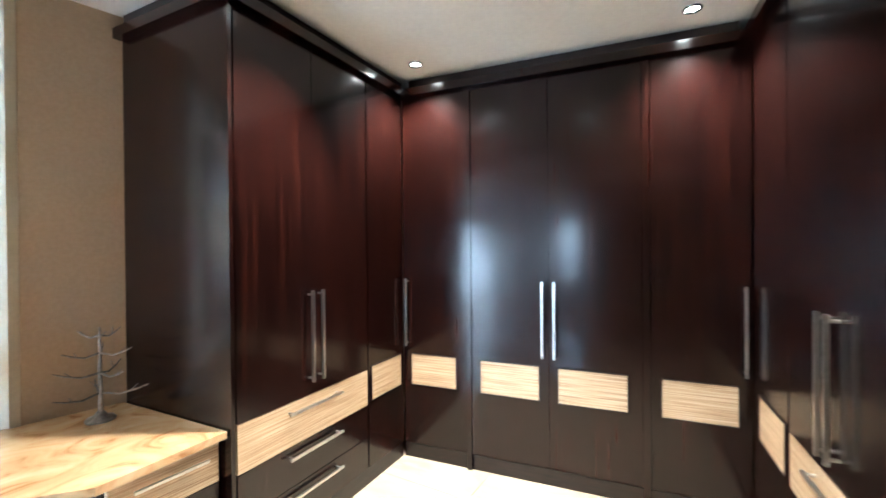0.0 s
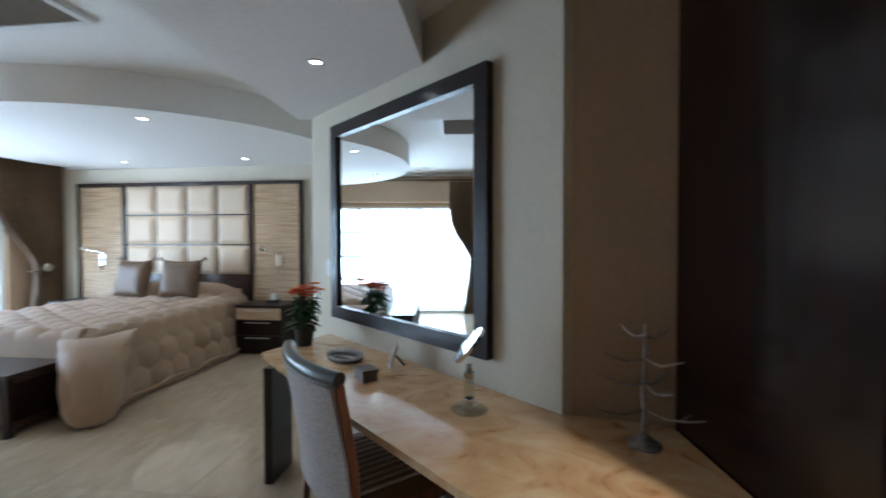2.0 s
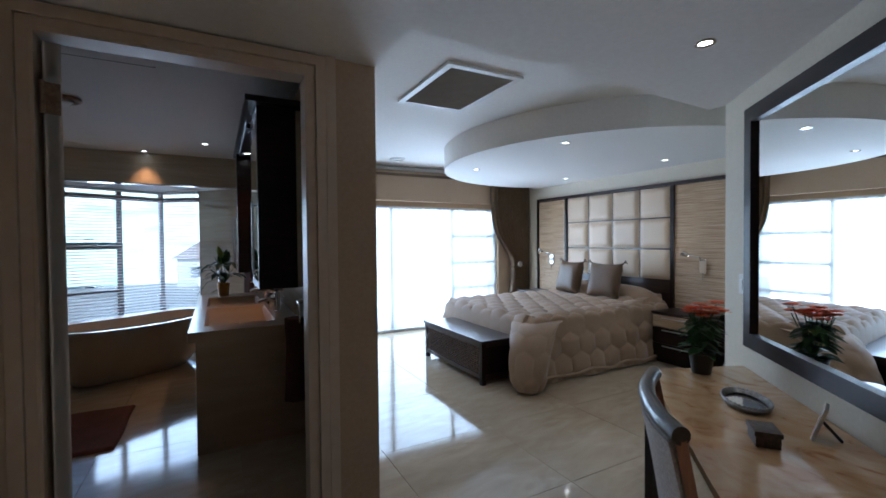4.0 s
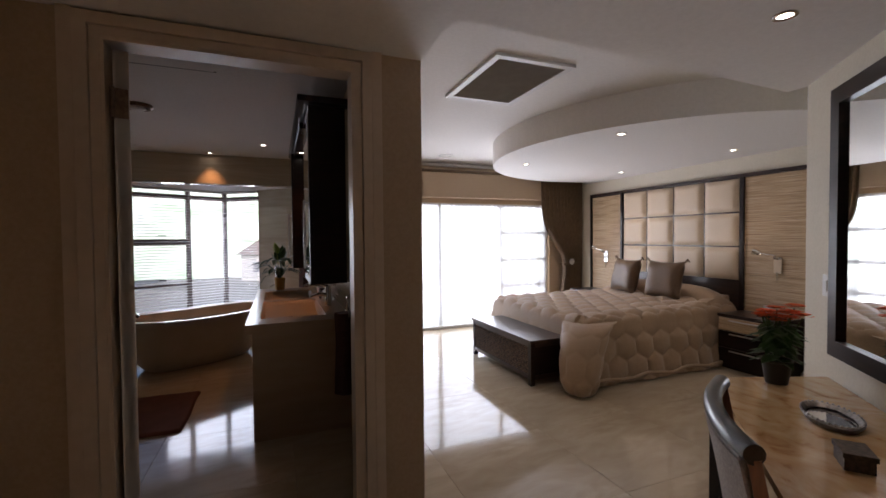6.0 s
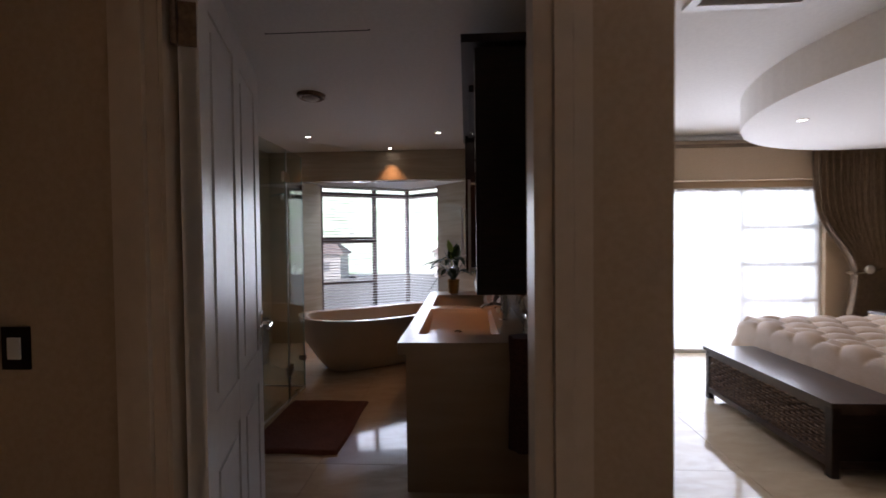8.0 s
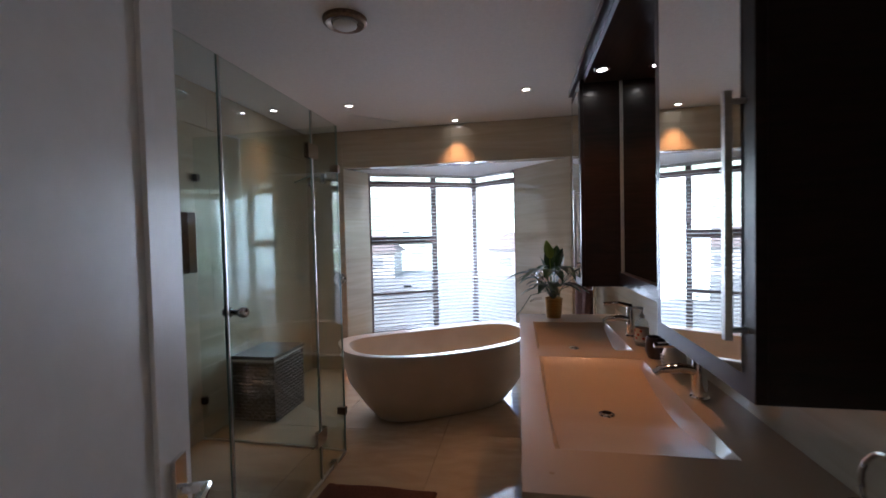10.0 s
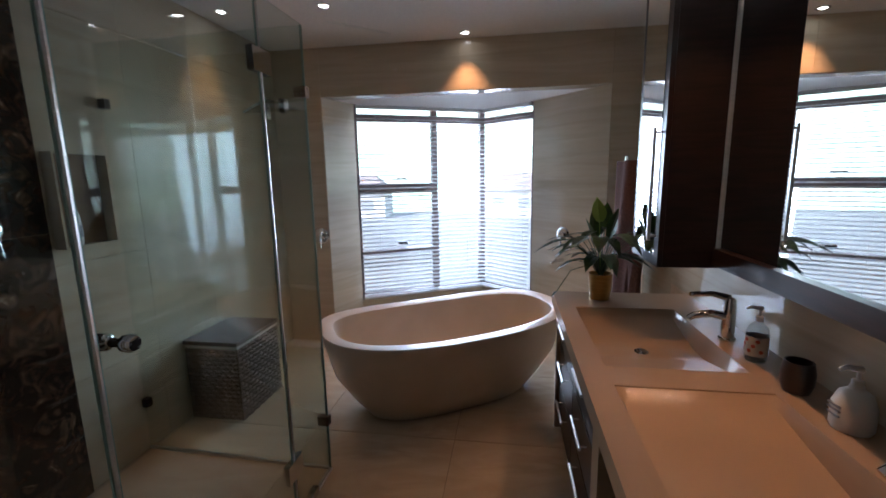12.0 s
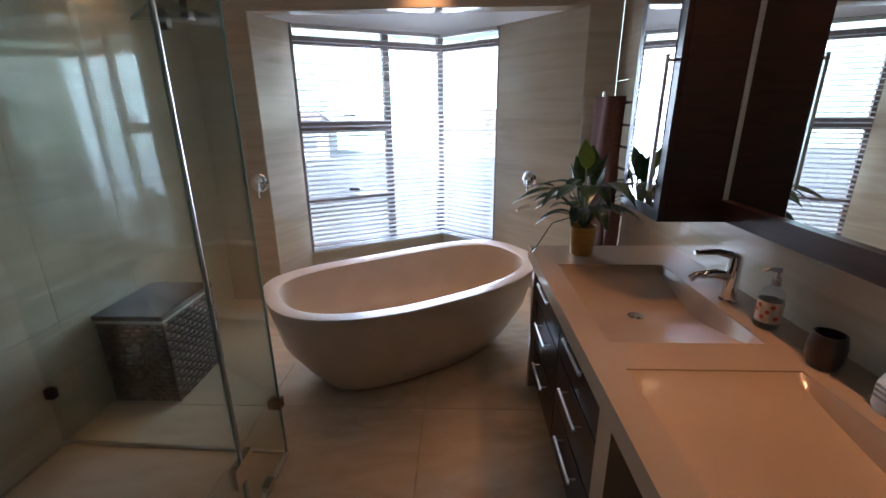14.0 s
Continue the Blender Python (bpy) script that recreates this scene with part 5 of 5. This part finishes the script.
def shower():
    s = placed("shower_enclosure", (1.9, -3.0, 0), "frameless clear glass shower enclosure with hinged door", "shower")
    X, TOP = 1.30, 2.30

    def pane(name, a, b, z0=0.012, z1=TOP):
        d = (Vector(b) - Vector(a)).normalized()
        q = Vector((-d.y, d.x)) * 0.005
        p = part(name, prism([Vector(a) + q, Vector(b) + q, Vector(b) - q, Vector(a) - q], z0, z1), GLASS, s)
        p.visible_shadow = False
        for at in (a, b):
            e = part("edge", tube([(at[0], at[1], z0), (at[0], at[1], z1)], 0.0045, 4), GREENEDGE, p)
        return p
    door = pane("door", (X, -2.52), (X, -3.32), 0.02)
    fixed = pane("fixed_panel", (X, -3.335), (X, -3.70))
    side = pane("side_panel", (X + 0.006, -3.705), (2.475, -3.74))
    pane("near_panel", (X, -2.235), (X, -2.505))
    part("seal", tube([(X, -2.512, 0.02), (X, -2.512, TOP)], 0.008, 6), STEEL, s, "steel edge profile")
    part("seal", tube([(X, -3.328, 0.02), (X, -3.328, TOP)], 0.007, 6), STEEL, s, "steel edge profile")
    part("seal", tube([(X, -2.235, 0.0), (X, -2.235, TOP)], 0.010, 6), STEEL, s, "steel edge profile")
    for z in (0.28, 2.05):
        h = part("hinge", box(X - 0.014, -3.39, z - 0.045, X + 0.014, -3.265, z + 0.045), CHROME, s, "chrome glass hinge", bevel=0.003)
    for z in (0.3, 2.0):
        part("clamp", box(X - 0.014, -3.715, z - 0.025, X + 0.045, -3.675, z + 0.025), BRONZE, s, bevel=0.003)
        part("clamp", box(2.43, -3.755, z - 0.025, 2.479, -3.722, z + 0.025), BLACKMETAL, s, bevel=0.003)
    part("clamp", box(X - 0.016, -3.52, 0.0, X + 0.016, -3.46, 0.04), CHROME, s, bevel=0.003)
    part("floor_channel", prism([(X + 0.011, -3.695), (X + 0.011, -3.713), (2.475, -3.75), (2.475, -3.73)], 0.0005, 0.011), STEEL, s)
    part("floor_channel", box(X - 0.01, -3.70, 0.0005, X + 0.01, -2.235, 0.011), STEEL, s)
    for sx in (-1, 1):
        part("door_knob", turned(lathe([(0.012, 0.005), (0.012, 0.02), (0.022, 0.025), (0.024, 0.045), (0.018, 0.055), (0.0, 0.056)], n=20), Matrix.Translation((X, -2.57, 1.20)) @ pose(0, 0, 0, 0, 90 * sx, 0)), CHROME, s, "chrome door knob", True)


shower()


def dark_panel():
    m = placed("marble_panel", (2.46, -2.2, 0), "dark brown veined marble panel on the shower wall", "wall panel", kind="structure")
    for j in range(4):
        for k in range(4):
            part("slab", box(2.462, -3.37 + 0.6 * j + 0.001, 0.68 * k + 0.001, 2.479, -2.77 + 0.6 * j - 0.001, min(0.68 * (k + 1), 2.728) - 0.001), MARBLE, m)


dark_panel()


def rain_shower():
    r = placed("rain_shower", (2.45, -3.05, 2.35), "round chrome rain shower head on a wall arm", "shower head")
    part("wall_rose", turned(lathe([(0.0, 0.0), (0.05, 0.0), (0.05, 0.006), (0.02, 0.014)], n=24), Matrix.Translation((2.461, -3.05, 2.50)) @ pose(0, 0, 0, 0, -90, 0)), CHROME, r, smooth=True)
    part("arm", tube([(2.46, -3.05, 2.50), (2.20, -3.05, 2.50), (2.12, -3.05, 2.48), (2.10, -3.05, 2.42)], 0.011, 10), CHROME, r, smooth=True)
    part("disc", lathe([(0.0, 0.0), (0.15, 0.0), (0.152, 0.006), (0.05, 0.018), (0.02, 0.035), (0.0, 0.036)], (2.10, -3.05, 2.385), 36), CHROME, r, smooth=True)


rain_shower()
wall_tap((2.461, -3.11, 1.41), -90, "round chrome shower mixer on dark marble")
wall_tap((2.10, -5.499, 1.05), 180, "chrome shower mixer on the end wall")


def niche():
    n = placed("shower_niche", (2.46, -3.52, 1.28), "recessed tiled shower niche in the wall", "niche", kind="structure")
    part("back", box(2.466, -3.66, 1.29, 2.470, -3.40, 1.73), RUGWALL, n)
    for a in ((-3.67, 1.28, -3.39, 1.29), (-3.67, 1.73, -3.39, 1.74), (-3.67, 1.29, -3.66, 1.73), (-3.40, 1.29, -3.39, 1.73)):
        part("side", box(2.405, a[0], a[1], 2.47, a[2], a[3]), WALLTILE, n)
    b = bottle("shampoo_bottle", (2.435, -3.47, 1.29), [(0.0, 0.0), (0.025, 0.0), (0.030, 0.06), (0.026, 0.14), (0.014, 0.19), (0.0, 0.20)], WHITEPLASTIC, "white shampoo bottle standing in the niche", "bottle", False)
    part("print", box(-0.031, -0.010, 0.04, -0.027, 0.010, 0.10), LABELGREY, b)


RUGWALL = surface("brown_niche_tile", [(0.3, (0.16, 0.10, 0.06)), (0.7, (0.26, 0.17, 0.10))], freq=6, rough=0.2)
niche()


def glass_shelf():
    g = placed("glass_shelf", (1.62, -3.66, 1.92), "small clear glass corner shelf with chrome brackets", "shelf")
    part("shelf", prism([(1.33, -3.69), (1.62, -3.69), (1.33, -3.40)], 1.915, 1.925), ACRYLIC, g)
    part("edge", tube([(1.62, -3.69, 1.92), (1.33, -3.40, 1.92)], 0.006, 4), GREENEDGE, g)
    for x, y in ((1.50, -3.695), (1.315, -3.52)):
        part("bracket", box(x - 0.012, y - 0.012, 1.88, x + 0.012, y + 0.02, 1.94), CHROME, g)


glass_shelf()


def laundry_basket():
    b = placed("laundry_basket", (2.26, -4.25, 0), "dark wicker laundry basket with a cream lining", "basket")
    x0, x1, y0, y1, h = 2.08, 2.45, -4.55, -4.08, 0.50
    part("body", box(x0 + 0.012, y0 + 0.012, 0.0, x1 - 0.012, y1 - 0.012, h), WENGE, b)
    part("lining", box(x0 - 0.004, y0 - 0.004, h, x1 + 0.004, y1 + 0.004, h + 0.022), CLOTH, b, "cream cloth lining", bevel=0.006)
    part("lid", box(x0 - 0.012, y0 - 0.012, h + 0.023, x1 + 0.012, y1 + 0.012, h + 0.05), WENGE_FLAT, b, "dark glossy lid", bevel=0.010)
    bm = bmesh.new()
    rows, cols = 17, 12

    def weave(p0, p1, out):
        p0, p1, out = Vector(p0), Vector(p1), Vector(out)
        for j in range(rows):
            z = 0.015 + (h - 0.03) * j / (rows - 1)
            tube([p0 + (p1 - p0) * (i / (2 * cols)) + out * (0.007 * math.cos(math.pi * (i / 2 + j))) + Vector((0, 0, z)) for i in range(2 * cols + 1)], 0.0125, 5, bm, False)
        for i in range(cols + 1):
            q = p0 + (p1 - p0) * (i / cols)
            tube([q + Vector((0, 0, 0.0)), q + Vector((0, 0, h))], 0.006, 5, bm, False)
    weave((x0, y1, 0), (x0, y0, 0), (-1, 0, 0))
    weave((x0, y1, 0), (x1, y1, 0), (0, 1, 0))
    tagged(part("weave", bm, WICKER, b), kind="stuff")


laundry_basket()


def bath_mat():
    m = placed("bath_mat", (0.9, -2.85, 0), "rust brown tufted bath mat on the floor", "bath mat")
    rnd = random.Random(3)

    def f(u, v):
        e = min(u, 1 - u, v, 1 - v)
        return (0.56 + 0.68 * u + 0.006 * math.sin(v * 7), -3.30 + 0.94 * v + 0.006 * math.sin(u * 9), 0.002 + min(0.022, e * 1.2) + 0.004 * rnd.random() * (e > 0))
    part("mat_body", sheet(f, 60, 80), RUG, m, smooth=True)


bath_mat()


def bay_window():
    w = placed("window_2", (0.9, -6.3, 0.3), "bronze framed corner bay window, blown bright by daylight", "window", kind="structure")
    z0, z1 = 0.30, 2.31

    def bar(a, b, za, zb, half=0.03, name="frame"):
        a, b = Vector(a), Vector(b)
        d = (b - a).normalized()
        q = Vector((-d.y, d.x)) * half
        return part(name, prism([a + q, b + q, b - q, a - q], za, zb), WINFRAME, w)
    for a, b, stiles in ((BAY[0], BAY[1], (0.0, 0.60, 1.0)), (BAY[1], BAY[2], (1.0,))):
        av, bv = Vector(a), Vector(b)
        d = (bv - av).normalized()
        n = Vector((d.y, -d.x)) * (1 if Vector((d.y, -d.x)).y < 0 else -1) * 0.05
        av, bv = av + n, bv + n
        for za, zb in ((z0, z0 + 0.06), (2.15, 2.215), (z1 - 0.03, z1)):
            bar(av, bv, za, zb, name="rail")
        if len(stiles) > 1:
            for za, zb in ((0.78, 0.83), (1.42, 1.52)):
                bar(av, av + (bv - av) * 0.60, za, zb, name="transom")
        for f in stiles:
            p = av + (bv - av) * f
            bar(p - d * 0.03, p + d * 0.03, z0, z1, 0.032, name="stile")
        gl = part("pane", prism([av + d * 0.03, bv - d * 0.03, bv - d * 0.03 + n * 0.08, av + d * 0.03 + n * 0.08], z0 + 0.06, z1 - 0.03), PANE, w)
        gl.visible_shadow = False
    for z in (0.88, 1.56):
        p = Vector(BAY[0]) + (Vector(BAY[1]) - Vector(BAY[0])) * 0.33
        part("latch", box(p.x - 0.05, p.y - 0.05, z, p.x + 0.05, p.y + 0.02, z + 0.02), BLACKMETAL, w)


bay_window()


def venetian(a, b, label):
    a, b = Vector(a), Vector(b)
    d = (b - a).normalized()
    n = Vector((-d.y, d.x))
    n = n if n.y > 0 else -n
    c = a + (b - a) / 2 + n * 0.045
    ln = (b - a).length - 0.03
    v = thing("venetian_blind", (c.x, c.y, 0.31), math.degrees(math.atan2(d.y, d.x)), label, "blind", "bay window blinds")
    part("head_rail", box(-ln / 2, -0.02, 1.955, ln / 2, 0.02, 1.985), SLATMAT, v)
    part("bottom_rail", box(-ln / 2, -0.02, 0.015, ln / 2, 0.02, 0.03), SLATMAT, v)
    bm = turned(sheet(lambda u, w: ((u - 0.5) * ln, (w - 0.5) * 0.046, 0.004 * (1 - (2 * w - 1) ** 2)), 1, 4), pose(0, 0, 0, 15))
    first = part("slat", bm, SLATMAT, v)
    for k in range(44):
        s = first if k == 0 else new("slat", first.data)
        s.parent, s.location = v, (0, 0, 0.05 + 0.043 * k)
    for x in (-ln * 0.36, ln * 0.36):
        part("cord", tube([(x, 0.024, 0.03), (x, 0.024, 1.955)], 0.0015, 4), SLATMAT, v)


venetian(BAY[0], BAY[1], "white venetian blind, slats open, in the bay window")
venetian(BAY[1], BAY[2], "white venetian blind, slats open, on the bay's short side")

for x, y in ((1.57, -4.62), (-0.02, -4.57), (0.70, -5.36), (2.30, -4.58)):
    downlight((x, y, ROOM_TOP), False, 28 if y < -5 else 12, 75, tone=AMBER)

slot = placed("ceiling_slot", (1.47, -5.05, ROOM_TOP), "thin white recessed slot in the bathroom ceiling", "air vent")
part("diffuser", prism([(1.66, -4.89), (1.68, -4.91), (1.30, -5.27), (1.28, -5.25)], ROOM_TOP - 0.004, ROOM_TOP - 0.001), WHITEFRAME, slot)
hatch = placed("ceiling_hatch", (0.55, -1.8, ROOM_TOP), "flush white access hatch in the bathroom ceiling", "hatch")
part("panel", box(0.24, -2.06, ROOM_TOP - 0.006, 0.86, -1.45, ROOM_TOP - 0.001), CEILPAINT, hatch, bevel=0.002)
part("gap", box(0.23, -2.075, ROOM_TOP - 0.0045, 0.87, -2.062, ROOM_TOP - 0.001), VOID, hatch)

# wall tiles of the bathroom end, round the bay opening
def wall_tiles():
    t = placed("tiled_wall_face", (0, -5.5, 0), "large glossy beige tiles on the end wall", "wall tiles", kind="structure")
    for x0, x1, z0, z1 in [(-0.715, -0.485, 0.60 * k, min(0.60 * k + 0.6, 2.72)) for k in range(5)] + [(2.025, 2.475, 0.60 * k, min(0.60 * k + 0.6, 2.72)) for k in range(5)] + [(-0.485 + 1.255 * k, -0.485 + 1.255 * (k + 1), 2.315, 2.72) for k in range(2)]:
        part("tile", box(x0 + 0.001, -5.4995, z0 + 0.001, x1 - 0.001, -5.494, z1 - 0.001), WALLTILE, t)
    v = placed("tiled_vanity_face", (-0.72, -2.0, 0), "glossy beige tiles on the vanity wall", "wall tiles", kind="structure")
    for j in range(4):
        for k in range(5):
            y0 = -1.93 + 0.395 * j if j < 3 else -5.49
            y1 = y0 + 0.393 if j < 3 else -4.605
            part("tile", box(-0.7195, y0 + 0.001, 0.60 * k + 0.001, -0.7185, y1, min(0.60 * k + 0.6, 2.72) - 0.001), WALLTILE, v)
    s = placed("tiled_side_face", (2.48, -4.5, 0), "large glossy beige tiles on the shower wall", "wall tiles", kind="structure")
    for j in range(4):
        for k in range(5):
            y0 = -5.49 + 0.53 * j
            part("tile", box(2.4705, y0 + 0.001, 0.60 * k + 0.001, 2.4795, y0 + 0.529, min(0.60 * k + 0.6, 2.72) - 0.001), WALLTILE, s)


wall_tiles()

# ---- outside ----
GRASS = surface("pale_dry_ground", [(0.3, (0.50, 0.49, 0.43)), (0.7, (0.66, 0.65, 0.60))], freq=3, rough=0.9, large=(0.2, 0.3))
HILLGLOW = surface("glowing_hill_foliage", [(0.3, (0.02, 0.045, 0.015)), (0.7, (0.09, 0.15, 0.05))], freq=2.5, rough=0.9, bump=0.5, large=(0.15, 0.4))
RENDER = surface("pale_house_plaster", [(0.3, (0.72, 0.70, 0.66)), (0.7, (0.80, 0.78, 0.74))], freq=4, rough=0.85)
ROOF = surface("brown_roof_tiles", [(0.3, (0.42, 0.34, 0.30)), (0.7, (0.52, 0.43, 0.38))], (1, 1, 8), 3, 0.8)
tagged(part("ground", sheet(lambda u, v: (-900 + 1800 * u, -900 + 1800 * v, -3.2), 8, 8), GRASS), "pale dry ground around the house, one storey below", "ground", kind="structure")


def hill(u, v):
    x, y = -160 + 320 * u, -58 - 130 * v
    return (x, y, -3.3 + 52 * v ** 0.8 * (0.8 + 0.2 * math.sin(u * 9)) + 2.5 * noise.noise((x * 0.16, y * 0.16, 0)) * min(1, v * 8))


# added emission: the foliage glows pale green-white, standing in for overexposed daylight
glowing = HILLGLOW.node_tree.nodes["Principled BSDF"]
hill_glow = ramp(HILLGLOW.node_tree, coords(HILLGLOW.node_tree, (1, 1, 1), 6.0, 0.25).outputs[0], [(0.35, (0.55, 0.70, 0.48)), (0.65, (1.0, 1.0, 0.95))])
HILLGLOW.node_tree.links.new(hill_glow, glowing.inputs["Emission Color"])
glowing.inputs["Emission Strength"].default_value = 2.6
tagged(part("backdrop", sheet(hill, 120, 50), HILLGLOW, smooth=True), "wooded green hillside in the distance, glowing pale by itself", "hill", kind="structure")


def house(at, turn):
    h = thing("house", at, turn, "pale plastered house below a brown tiled roof", "house", "neighbouring houses")
    part("wall", box(-5, -3.5, 0, 5, 3.5, 3), RENDER, h)
    bm = bmesh.new()
    v = [bm.verts.new(p) for p in ((-5.5, -4, 3), (5.5, -4, 3), (5.5, 4, 3), (-5.5, 4, 3), (-3.5, 0, 5), (3.5, 0, 5))]
    for f in ((0, 1, 5, 4), (1, 2, 5), (2, 3, 4, 5), (3, 0, 4), (3, 2, 1, 0)):
        bm.faces.new([v[i] for i in f])
    part("roof", bm, ROOF, h)
    for x in (-3, 0, 3):
        part("window", box(x - 0.7, 3.5, 1, x + 0.7, 3.55, 2.2), LABELGREY, h)


for x, y, r in ((20, -52, 8), (-2, -54, -12)):
    house((x, y, -3.2), r)

add_tiles()
